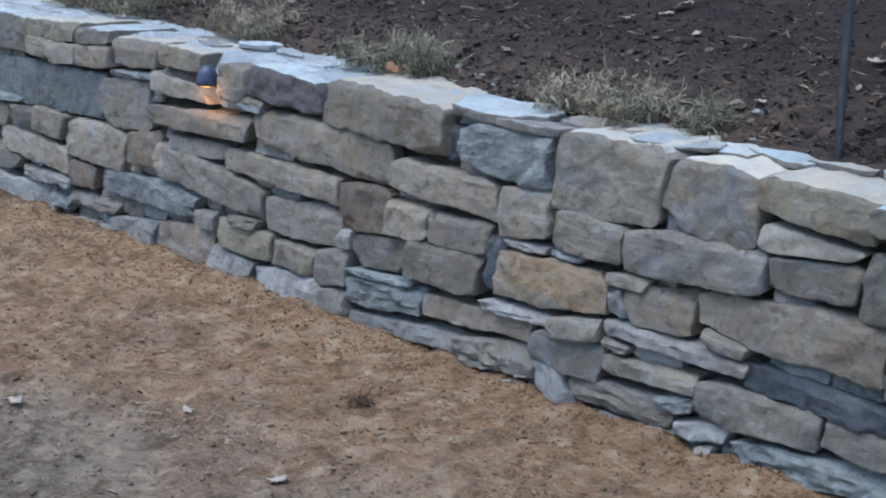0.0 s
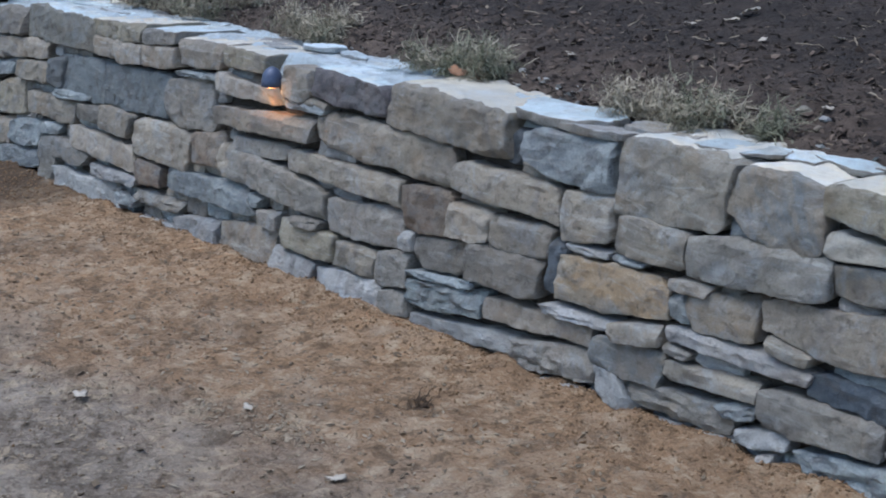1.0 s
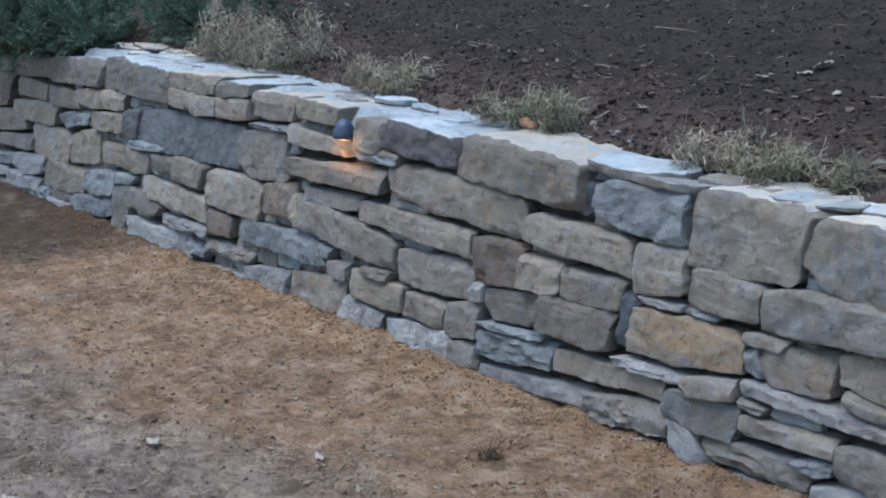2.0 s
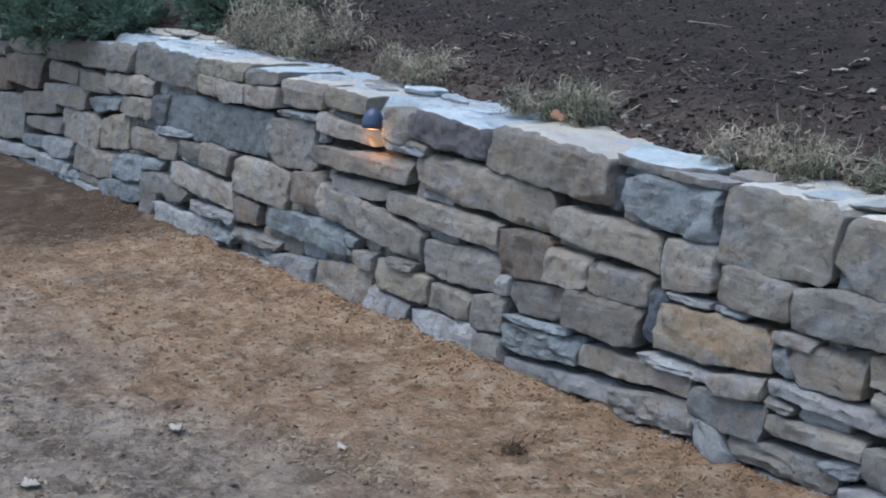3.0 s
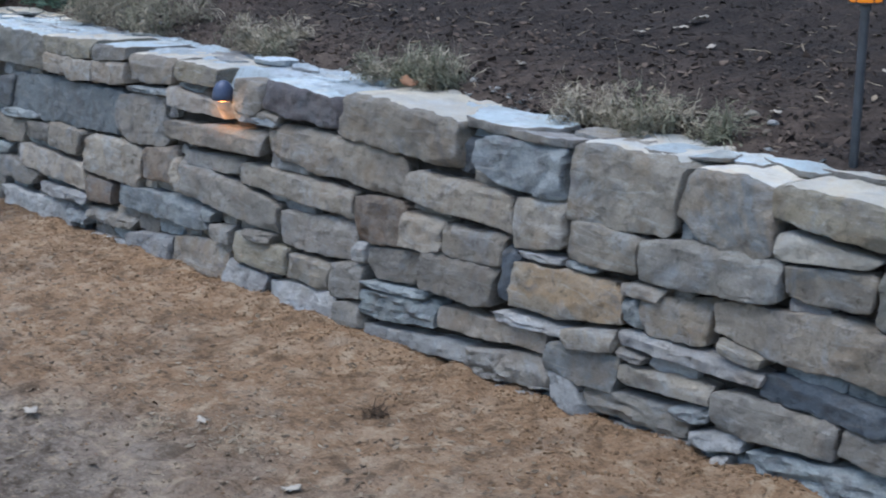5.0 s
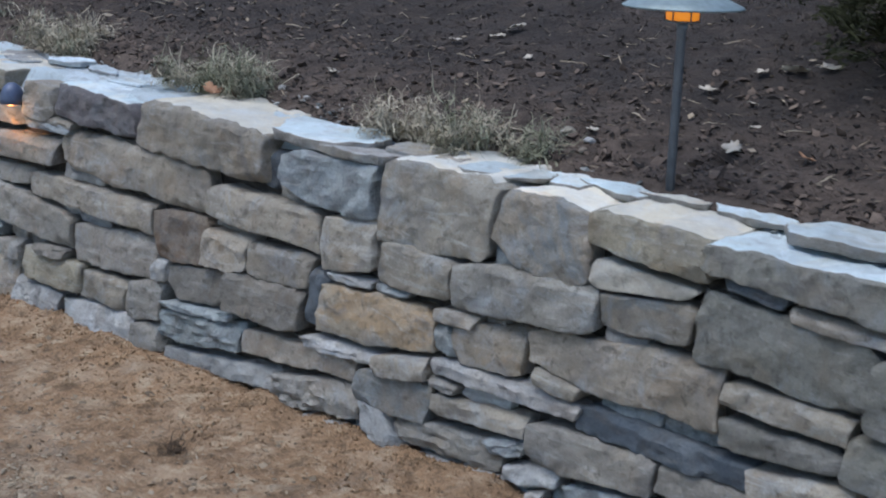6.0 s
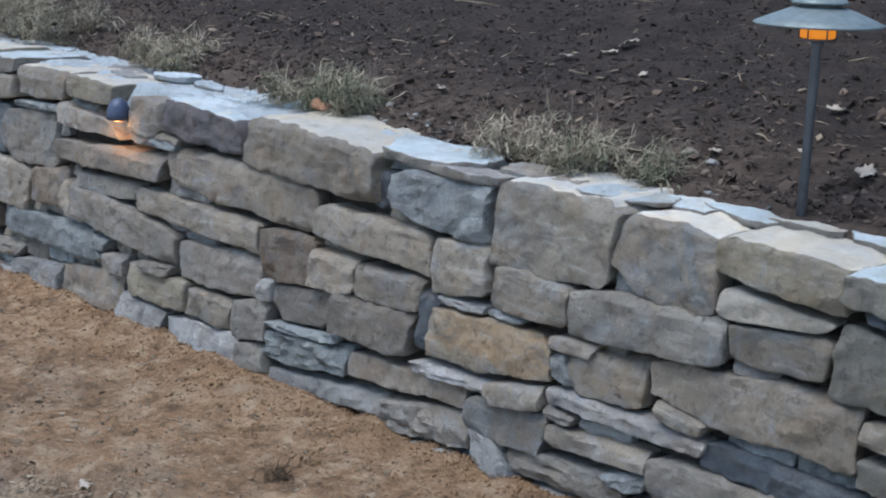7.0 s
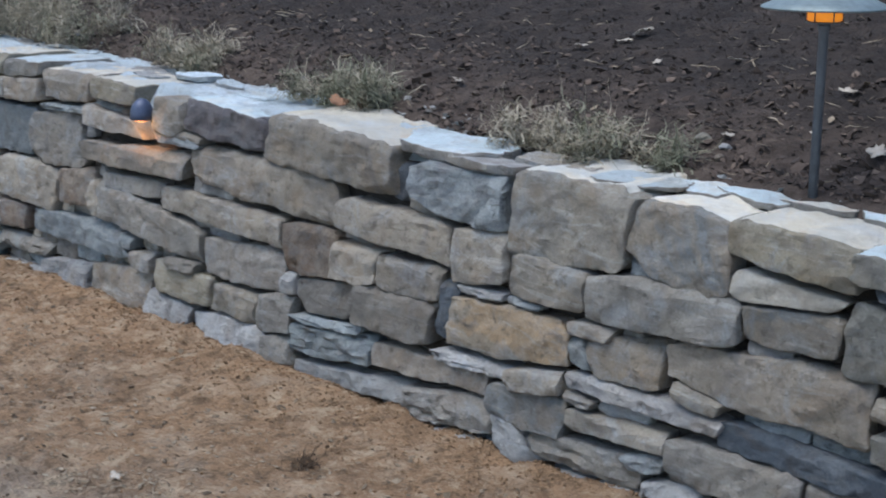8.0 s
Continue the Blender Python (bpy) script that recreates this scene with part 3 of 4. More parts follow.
stone(BLUE, -3.074, 0.114, 0.13, 0.042, 0.03, 0, 0.002, 0.003, proud=-0.028)
stone(BLUE, -3.05, 0.534, 0.13, 0.03, 0.028, 0, -0, -0.009, proud=-0.028)
stone(PALE, -3.042, 0.362, 0.046, 0.034, 0.027, 0, 0.01, 0.003, proud=-0.028)
stone(TAN, -3.022, 0.285, 0.059, 0.075, 0.09, -0.018, -0.022, -0.057)
stone(TAN, -2.978, 0.508, 0.30, 0.052, 0.036, -0.012, -0.03, -0.05)
stone(BUFF, -2.99, 0.59, 0.233, 0.05, 0.046, 0.004, -0.022, -0.004, cap=True)
stone(GREY, -2.95, 0.126, 0.106, 0.034, 0.031, 0, -0.004, 0.002, proud=-0.028)
stone(GREY, -2.93, 0.534, 0.098, 0.026, 0.025, 0, 0.004, -0.001, proud=-0.028)
stone(TAN, -2.859, 0.071, 0.305, 0.089, 0.104, 0.04, 0.002, -0.021)
stone(TAN, -2.856, 0.425, 0.529, 0.052, 0.064, 0.03, -0.008, -0.001)
stone(TAN, -2.854, 0.138, 0.07, 0.022, 0.019, 0, -0, 0.007, proud=-0.028)
stone(GREY, -2.852, 0.349, 0.285, 0.036, 0.037, 0.016, -0.062, 0.005)
stone(BLUE, -2.827, 0.198, 0.051, 0.032, 0.028, -0.004, -0.026, 0.011)
stone(TAN, -2.754, 0.206, 0.082, 0.038, 0.032, 0, -0.003, 0.01, proud=-0.028)
stone(GREY, -2.745, 0.162, 0.099, 0.032, 0.048, 0.005, -0.009, -0.008)
stone(GREY, -2.745, 0.271, 0.513, 0.095, 0.07, -0.038, -0.055, -0.006)
stone(TAN, -2.692, 0.562, 0.128, 0.09, 0.082, 0.006, -0.012, -0.03, cut=((1, -1, 1.5),))
stone(GREY, -2.60, 0.518, 0.13, 0.018, 0.014, -0.004, -0.01, 0.0)
stone(GREY, -2.686, 0.118, 0.034, 0.03, 0.024, 0, 0.006, 0.01, proud=-0.028)
stone(GREY, -2.662, 0.198, 0.066, 0.034, 0.024, 0, 0.004, 0.008, proud=-0.028)
stone(BLUE, -2.643, 0.506, 0.202, 0.027, 0.022, 0, -0.008, -0.001, layered=True)
stone(PALE, -2.601, 0.063, 0.204, 0.058, 0.056, -0.006, -0.001, 0.013)
stone(PALE, -2.562, 0.402, 0.042, 0.042, 0.038, 0, -0.008, 0.002, proud=-0.028)
stone(GREY, -2.554, 0.193, 0.132, 0.02, 0.025, 0.009, -0.012, 0.007, layered=True)
stone(BUFF, -2.54, 0.145, 0.253, 0.069, 0.072, 0.007, -0.026, -0.015)
stone(PALE, -2.522, 0.306, 0.066, 0.022, 0.017, 0, 0.007, -0.006, proud=-0.028)
stone(PALE, -2.47, 0.394, 0.13, 0.022, 0.016, 0, 0.006, 0.002, proud=-0.028)
stone(PURPLE, -2.46, 0.568, 0.325, 0.071, 0.078, -0.013, -0.063, -0.047, cap=True)
stone(TAN, -2.425, 0.35, 0.528, 0.053, 0.063, -0, -0.024, -0.013)
stone(PALE, -2.418, 0.298, 0.13, 0.03, 0.027, 0, -0.007, -0.009, proud=-0.028)
stone(PALE, -2.327, 0.064, 0.29, 0.064, 0.079, 0.019, -0.012, -0.009)
stone(TAN, -2.313, 0.146, 0.173, 0.064, 0.072, 0.003, -0.013, 0.005)
stone(GREY, -2.301, 0.246, 0.328, 0.083, 0.092, 0.026, -0.018, -0.018)
stone(TAN, -2.263, 0.451, 0.582, 0.082, 0.093, -0.008, -0.051, -0.025, bulge=0.12)
stone(GREY, -2.148, 0.159, 0.133, 0.073, 0.079, 0.022, -0.008, -0.005)
stone(GREY, -2.124, 0.078, 0.107, 0.054, 0.053, 0.013, 0.005, -0.022)
stone(PALE, -2.102, 0.24, 0.045, 0.04, 0.046, 0.004, -0.004, -0.008)
stone(BROWN, -2.051, 0.33, 0.184, 0.111, 0.108, 0.019, -0.03, -0.007)
stone(TAN, -2.035, 0.564, 0.465, 0.109, 0.106, -0.012, 0.001, -0.022, cap=True)
stone(GREY, -1.968, 0.237, 0.203, 0.066, 0.078, 0.023, -0.007, 0.004)
stone(BLUE, -1.959, 0.18, 0.248, 0.013, 0.012, 0.025, -0.003, -0.002, layered=True)
stone(BLUE, -1.937, 0.139, 0.291, 0.056, 0.06, 0.035, -0.007, -0.006, layered=True)
stone(GREY, -1.886, 0.39, 0.13, 0.022, 0.02, 0, -0.01, -0.004, proud=-0.028)
stone(TAN, -1.874, 0.336, 0.15, 0.08, 0.065, 0.012, -0.006, -0.009)
stone(PALE, -1.857, 0.075, 0.386, 0.031, 0.037, 0.04, 0.005, -0.002)
stone(DARK, -1.781, 0.534, 0.048, 0.074, 0.075, -0.004, -0.002, 0.009, proud=-0.03)
stone(TAN, -1.768, 0.439, 0.366, 0.064, 0.074, -0.005, -0.003, -0.015)
stone(GREY, -1.754, 0.05, 0.13, 0.022, 0.017, 0, -0.007, 0.002, proud=-0.028)
stone(GREY, -1.729, 0.259, 0.25, 0.085, 0.086, 0.011, -0.003, 0.004)
stone(TAN, -1.693, 0.342, 0.199, 0.071, 0.071, 0.009, -0.009, 0.008)
stone(GREY, -1.69, 0.494, 0.13, 0.03, 0.023, 0, -0.001, 0.003, proud=-0.028)
stone(TAN, -1.61, 0.169, 0.344, 0.05, 0.035, 0.02, -0.016, -0.002)
stone(BLUE, -1.592, 0.545, 0.277, 0.09, 0.108, 0.004, 0.0, -0.019, cut=((-1, -1, 1.3), (-1, 1, 1.8)))
stone(DARK, -1.57, 0.3, 0.049, 0.114, 0.101, -0.01, 0.007, 0.009)
stone(GREY, -1.536, 0.1, 0.253, 0.061, 0.062, 0.035, -0.007, -0.008, layered=True)
stone(PALE, -1.501, 0.055, 0.121, 0.012, 0.012, 0.014, -0.002, 0.006, layered=True)
stone(TAN, -1.499, 0.43, 0.151, 0.103, 0.103, 0.018, -0.016, -0.013)
stone(PALE, -1.482, 0.214, 0.216, 0.019, 0.02, 0.016, -0.013, -0.001, layered=True)
stone(PALE, -1.481, 0.361, 0.121, 0.013, 0.016, 0.005, -0.008, 0.005, layered=True)
stone(BLUE, -1.414, 0.062, 0.038, 0.026, 0.02, 0, 0.001, 0.005, proud=-0.028)
stone(OCHRE, -1.398, 0.299, 0.319, 0.101, 0.079, 0.028, -0.003, -0.016)
stone(BLUE, -1.363, 0.363, 0.086, 0.016, 0.012, 0.004, -0.006, 0.005, layered=True)
stone(PALE, -1.351, 0.099, 0.092, 0.060, 0.070, -0.008, -0.03, -0.076, proud=0.004, cut=((-1, -1, 1.85),))
stone(MIXED, -1.322, 0.167, 0.198, 0.061, 0.080, 0.011, -0.016, 0.005, proud=0.001)
stone(TAN, -1.309, 0.417, 0.197, 0.076, 0.079, 0.004, -0.008, -0.002)
stone(TAN, -1.303, 0.228, 0.131, 0.032, 0.040, 0.025, -0.018, -0.005, proud=0.018)
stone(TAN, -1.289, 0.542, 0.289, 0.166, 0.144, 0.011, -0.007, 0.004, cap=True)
stone(BLUE, -1.208, 0.305, 0.043, 0.04, 0.052, -0.002, -0.015, -0.032)
stone(PALE, -1.195, 0.064, 0.125, 0.014, 0.017, 0.013, -0.026, -0.003, layered=True)
stone(GREY, -1.192, 0.219, 0.066, 0.014, 0.012, -0.006, -0.01, 0.005, layered=True)
stone(TAN, -1.188, 0.352, 0.105, 0.022, 0.022, 0.007, -0.007, 0.009)
stone(GREY, -1.16, 0.112, 0.26, 0.036, 0.054, 0.016, -0.03, -0.004, layered=True)
stone(BLUE, -1.106, 0.486, 0.062, 0.038, 0.03, 0, -0.003, 0.005, proud=-0.028)
stone(GREY, -1.106, 0.366, 0.046, 0.022, 0.018, 0, 0.007, -0.005, proud=-0.028)
stone(OCHRE, -1.103, 0.315, 0.158, 0.066, 0.080, 0.031, -0.038, -0.01)
stone(TAN, -1.098, 0.187, 0.232, 0.035, 0.03, 0.016, -0.003, -0.004)
stone(PALE, -1.098, 0.218, 0.114, 0.026, 0.025, 0, 0.008, -0.003, proud=-0.028)
stone(PALE, -1.071, 0.078, 0.108, 0.012, 0.013, 0.02, -0.016, 0.004, layered=True)
stone(PALE, -1.048, 0.254, 0.35, 0.03, 0.025, 0.003, -0.013, 0.007)
stone(GREY, -1.041, 0.428, 0.33, 0.081, 0.066, 0.028, -0.009, -0.013, bulge=0.12)
stone(MIXED, -1.026, 0.545, 0.218, 0.125, 0.128, -0.006, 0.03, -0.01, cap=True, cut=((-1, -1, 1.32), (1, -1, 1.85)))
stone(BLUE, -1.022, 0.148, 0.085, 0.017, 0.027, 0.017, -0.03, 0.001, layered=True)
stone(BLUE, -0.978, 0.074, 0.046, 0.026, 0.023, 0, 0.01, -0.002, proud=-0.028)
stone(PALE, -0.956, 0.114, 0.119, 0.028, 0.028, 0.027, 0.001, 0.001)
stone(PALE, -0.934, 0.083, 0.029, 0.012, 0.017, 0.008, -0.005, 0)
stone(TAN, -0.931, 0.293, 0.102, 0.026, 0.02, -0.015, -0.01, 0.008)
stone(BLUE, -0.89, 0.082, 0.05, 0.034, 0.03, 0, -0.006, -0.004, proud=-0.028)
stone(GREY, -0.839, 0.184, 0.271, 0.076, 0.068, 0.02, -0.014, 0.008)
stone(PALE, -0.818, 0.402, 0.086, 0.022, 0.016, 0, -0.005, 0.007, proud=-0.028)
stone(TAN, -0.806, 0.349, 0.388, 0.05, 0.102, 0.008, -0.011, -0.019, bulge=0.12)
stone(CREAM, -0.8, 0.51, 0.207, 0.051, 0.018, 0.003, 0.001, 0.035)
stone(BUFF, -0.796, 0.581, 0.245, 0.057, 0.069, -0.011, -0.009, -0.002, cap=True)
stone(BLUE, -0.782, 0.286, 0.13, 0.026, 0.021, 0, -0.002, -0, proud=-0.028)
stone(MIXED, -0.773, 0.454, 0.187, 0.057, 0.064, 0.018, -0.009, -0.003)
stone(DARK, -0.704, 0.249, 0.347, 0.044, 0.04, -0.003, -0.003, 0.002)
stone(BLUE, -0.683, 0.121, 0.339, 0.053, 0.037, 0.055, -0.052, -0.019, layered=True)
stone(GREY, -0.658, 0.086, 0.058, 0.022, 0.019, 0, 0.008, -0.006, proud=-0.028)
stone(BLUE, -0.654, 0.286, 0.11, 0.022, 0.022, 0, -0, -0.008, proud=-0.028)
stone(GREY, -0.613, 0.197, 0.165, 0.046, 0.054, -0.001, -0.001, -0.001)
stone(DARK, -0.58, 0.542, 0.107, 0.014, 0.02, -0.007, -0.019, 0.006, layered=True)
stone(GREY, -0.566, 0.094, 0.11, 0.038, 0.032, 0, 0.01, 0, proud=-0.028)
stone(GRIT, -0.513, 0.461, 0.314, 0.111, 0.102, -0.012, 0.003, 0.005)
stone(GRIT, -0.494, 0.579, 0.36, 0.042, 0.068, -0.014, -0.004, -0.015, cap=True)
stone(TAN, -0.489, 0.372, 0.22, 0.032, 0.036, -0.001, -0.005, 0.001)
stone(GRIT, -0.487, 0.315, 0.211, 0.046, 0.028, 0.011, -0.005, 0.003)
stone(BLUE, -0.47, 0.166, 0.082, 0.026, 0.021, 0, -0.001, 0.009, proud=-0.028)
stone(GREY, -0.466, 0.114, 0.078, 0.07, 0.05, 0, -0.002, 0.008, proud=-0.028)
stone(TAN, -0.435, 0.257, 0.174, 0.042, 0.039, 0.021, -0.015, -0.009)
stone(PALE, -0.416, 0.206, 0.195, 0.027, 0.03, 0.023, -0.006, -0.007)
stone(TAN, -0.415, 0.523, 0.188, 0.022, 0.018, -0.008, -0.005, -0.004)
stone(GREY, -0.358, 0.134, 0.13, 0.106, 0.084, 0, 0.004, -0, proud=-0.028)
stone(BLUE, -0.33, 0.266, 0.022, 0.054, 0.039, 0, 0.008, -0.006, proud=-0.028)
stone(GRIT, -0.31, 0.334, 0.12, 0.067, 0.071, 0.002, 0.002, -0.007)
stone(GREY, -0.286, 0.242, 0.058, 0.07, 0.054, 0, 0.001, -0.004, proud=-0.028)
stone(GRIT, -0.28, 0.447, 0.151, 0.111, 0.087, 0.014, -0.012, -0.019)
stone(TAN, -0.278, 0.53, 0.046, 0.058, 0.056, 0, 0.007, 0, proud=-0.028)
stone(GREY, -0.27, 0.122, 0.03, 0.07, 0.056, 0, -0.01, -0.009, proud=-0.028)
stone(PALE, -0.27, 0.182, 0.03, 0.038, 0.028, 0, 0.01, -0.002, proud=-0.028)

# the wall runs on to both sides in plain courses
for side, start, stop in ((1, -0.20, 3.2), (-1, -6.35, -9.2)):
    level = 0.06 if side > 0 else -0.1
    while level < 0.58:
        h = stone_rng.uniform(0.07, 0.12)
        x = start + side * stone_rng.uniform(0.0, 0.05) + (0.1 if side > 0 and level < 0.25 else 0)
        while side * (stop - x) > 0:
            w = stone_rng.uniform(0.2, 0.34) if side > 0 and x < 0.3 else stone_rng.uniform(0.34, 0.6)
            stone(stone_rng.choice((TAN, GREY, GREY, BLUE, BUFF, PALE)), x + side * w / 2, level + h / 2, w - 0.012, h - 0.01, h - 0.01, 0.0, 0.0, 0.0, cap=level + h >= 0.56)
            x += side * w
        level += h

# packed fill behind the faces, with a pale mortar bed on top
core_x = np.arange(-9.2, 3.2, 0.06)
core_v, core_f = [], []
for x in core_x:
    n1, n2 = noise.noise((x * 5, 0, 0)), noise.noise((x * 7, 3, 0))
    top = 0.578 + 0.004 * (x + 1)
    core_v += [(x, FACE + 0.05 + BATTER * -0.3, -0.3), (x, FACE + 0.05 + BATTER * 0.3 + 0.008 * n2, 0.3), (x, FACE + 0.05 + BATTER * top, top + 0.006 * n1), (x, 2.40, top), (x, 2.46, -0.3)]
for i in range(len(core_x) - 1):
    for k in range(5):
        core_f.append((i * 5 + k, i * 5 + (k + 1) % 5, (i + 1) * 5 + (k + 1) % 5, (i + 1) * 5 + k))
core = part("fill", mesh_from("fill", core_v, core_f, CORE), CORE, wall, "dark packed earth fill seen in the joints")
core.matrix_parent_inverse = wall_back


def mortar_height(x, y):
    z = 0.603 + 0.001 * (x + 1) + 0.014 * min(1.0, max(0.0, -1.7 - x)) - 0.5 * max(0, y - bed_edge(x) - 0.03)
    flake = 2.6 * fractal(x * 4.5, y * 9, 1.0, 4) + 0.25 * fractal(x * 30, y * 30, 6.0)
    step = math.floor(flake) + min(1.0, (flake - math.floor(flake)) * 4)
    z -= 1.5 * max(0.0, 2.205 + 0.012 * noise.noise((x * 9, 1.0, 2.0)) - y)  # feathered out towards the face
    return z + 0.0042 * step + 0.005 * fractal(x * 26, y * 30, 4.0, 5)


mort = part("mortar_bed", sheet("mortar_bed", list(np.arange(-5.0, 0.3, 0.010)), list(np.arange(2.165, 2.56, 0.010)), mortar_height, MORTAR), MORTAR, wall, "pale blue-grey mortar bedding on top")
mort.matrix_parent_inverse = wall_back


def slab(material, x, y, z, width, depth, thick, turn=0.0, tip=0.0, rim=None):
    """A flat split slab with a ragged edge, lying on the wall's top."""
    rng = stone_rng
    seed = rng.uniform(0, 300)
    n = 48
    sides = [(2 * math.pi * (k + rng.uniform(-0.3, 0.3)) / 7, rng.uniform(0.78, 1.0)) for k in range(7)]
    verts, faces = [], []
    rings = ((0.96, -0.5), (0.99, -0.35), (1.0, 0.3), (0.985, 0.5), (0.75, 0.5), (0.45, 0.5), (0.2, 0.5))
    for k, h in rings:
        for i in range(n):
            a = 2 * math.pi * i / n
            c, s = math.cos(a), math.sin(a)
            q = min(d / max(math.cos(a - b), 0.3) for b, d in sides)
            r = k * q * (1 + 0.07 * noise.noise((c * 5, s * 5 + seed, 1)) + 0.05 * noise.noise((c * 13, s * 13 + seed, h * 2)))
            px, py = r * c * width / 2, r * s * depth / 2
            verts.append((px, py, h * thick + 0.004 * fractal(px * 14 + seed, py * 14, h) + 0.002 * noise.noise((px * 60, py * 60, seed))))
    for j in range(len(rings) - 1):
        for i in range(n):
            i2 = (i + 1) % n
            faces.append((j * n + i, j * n + i2, (j + 1) * n + i2, (j + 1) * n + i))
    faces.append(tuple(range(n - 1, -1, -1)))
    faces.append(tuple((len(rings) - 1) * n + i for i in range(n)))
    me = mesh_from("slab", verts, faces, material, crease=30)
    me.materials.append(rim or GREY)
    for p in me.polygons:  # broken rim keeps a plain tone; TOP_ faces have sky brightness painted in
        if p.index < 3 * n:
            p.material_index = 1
    ob = part("slab", me, material, wall, "thin flat split slab")
    ob.matrix_parent_inverse = wall_back
    ob.matrix_basis = pose(x, y, z, tip, 0, turn)
    return ob


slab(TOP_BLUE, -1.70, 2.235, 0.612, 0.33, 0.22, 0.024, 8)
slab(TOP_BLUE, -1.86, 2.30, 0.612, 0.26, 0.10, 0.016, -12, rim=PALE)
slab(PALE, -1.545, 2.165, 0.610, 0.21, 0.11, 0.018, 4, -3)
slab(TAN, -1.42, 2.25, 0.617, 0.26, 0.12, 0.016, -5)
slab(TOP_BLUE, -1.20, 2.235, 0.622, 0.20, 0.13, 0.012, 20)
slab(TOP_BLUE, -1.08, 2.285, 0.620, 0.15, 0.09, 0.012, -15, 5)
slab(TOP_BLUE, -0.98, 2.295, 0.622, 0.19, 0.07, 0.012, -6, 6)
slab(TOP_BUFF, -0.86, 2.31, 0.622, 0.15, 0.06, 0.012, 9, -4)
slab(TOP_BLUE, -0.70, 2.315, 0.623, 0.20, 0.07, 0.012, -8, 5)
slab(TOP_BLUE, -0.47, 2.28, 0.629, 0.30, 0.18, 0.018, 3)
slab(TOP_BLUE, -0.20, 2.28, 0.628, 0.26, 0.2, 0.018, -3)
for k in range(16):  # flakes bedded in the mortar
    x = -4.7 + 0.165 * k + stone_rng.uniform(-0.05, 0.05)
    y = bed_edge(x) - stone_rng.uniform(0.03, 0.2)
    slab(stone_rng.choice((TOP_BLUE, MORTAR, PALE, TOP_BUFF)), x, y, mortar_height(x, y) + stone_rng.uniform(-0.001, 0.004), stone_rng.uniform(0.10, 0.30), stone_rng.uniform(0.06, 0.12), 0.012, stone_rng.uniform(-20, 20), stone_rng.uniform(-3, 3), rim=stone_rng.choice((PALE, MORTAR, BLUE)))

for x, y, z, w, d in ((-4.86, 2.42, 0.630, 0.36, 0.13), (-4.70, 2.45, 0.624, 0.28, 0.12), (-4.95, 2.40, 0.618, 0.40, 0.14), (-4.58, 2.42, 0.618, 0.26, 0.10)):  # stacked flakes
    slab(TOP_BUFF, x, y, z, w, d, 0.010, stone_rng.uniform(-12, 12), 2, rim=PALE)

# ---- lamps ----
def make_path_light(x, y, z):
    lamp = new("path_light")
    lamp.location = (x, y, z)
    tagged(lamp, "two-tiered grey-blue metal path light with an amber lantern, standing in mulch", "garden lamp")
    part("stake", spin([(0.0085, -0.12), (0.0085, 0.285), (0.011, 0.287), (0.011, 0.297), (0.006, 0.299)], 20), POST, lamp, "thin dark metal post")
    cage = part("lantern", spin([(0.026, 0.302), (0.030, 0.304), (0.030, 0.328), (0.026, 0.330)], 28), AMBER, lamp, "glowing amber glass lantern")
    for k in range(6):
        a = 2 * math.pi * (k + 0.5) / 6
        bm = bmesh.new()
        bmesh.ops.create_cube(bm, size=1, matrix=pose(0.0318 * math.cos(a), 0.0318 * math.sin(a), 0.3155, 0, 0, math.degrees(a)) @ Matrix.Diagonal((0.002, 0.002, 0.029, 1)))
        part("bar", bm, POST, cage)
    part("ring", spin([(0.027, 0.299), (0.033, 0.299), (0.033, 0.302), (0.027, 0.302)], 28), POST, lamp)
    part("hat", spin([(0.02, 0.327), (0.07, 0.329), (0.108, 0.324), (0.111, 0.326), (0.110, 0.328), (0.092, 0.336), (0.070, 0.345), (0.052, 0.352), (0.044, 0.355), (0.040, 0.356)], 56), COPPER, lamp, "wide shallow conical metal hat")
    part("collar", spin([(0.036, 0.355), (0.036, 0.362), (0.032, 0.363)], 28), POST, lamp)
    part("cap", spin([(0.03, 0.363), (0.048, 0.361), (0.0495, 0.363), (0.044, 0.367), (0.028, 0.375), (0.016, 0.379), (0.011, 0.380), (0.011, 0.390), (0.006, 0.394)], 40), COPPER, lamp, "small upper metal cap")
    return lamp


path_light = make_path_light(-0.896, 2.343, 0.643)
path_light.matrix_basis = path_light.matrix_basis @ Matrix.Rotation(radians(-1.6), 4, (-0.7, 0.71, 0))

wall_light = new("wall_light")
wall_light.location = (-2.789, FACE + BATTER * 0.553 - 0.024, 0.553)
tagged(wall_light, "small blue-black hooded lamp glowing amber, set between stones", "garden lamp")
part("hood", spin([(0.031, -0.012), (0.033, -0.010), (0.032, 0.004), (0.028, 0.022), (0.021, 0.034), (0.012, 0.042), (0.003, 0.045)], 32), HOOD, wall_light, "domed blue-black metal hood")
part("lens", spin([(0.020, -0.0145), (0.024, -0.0135), (0.024, -0.0122), (0.020, -0.0121)], 28), WARM, wall_light, "glowing amber lens")
bm = bmesh.new()
bmesh.ops.create_cube(bm, size=1, matrix=Matrix.Translation((0, 0.07, 0.004)) @ Matrix.Diagonal((0.014, 0.11, 0.012, 1)))
bmesh.ops.bevel(bm, geom=bm.edges[:], offset=0.002, segments=2, affect="EDGES")
part("bracket", bm, POST, wall_light)
bulb_data = bpy.data.lights.new("bulb", "POINT")
bulb_data.energy = 0.19
bulb_data.shadow_soft_size = 0.012
bulb_data.color = (1.0, 0.50, 0.17)
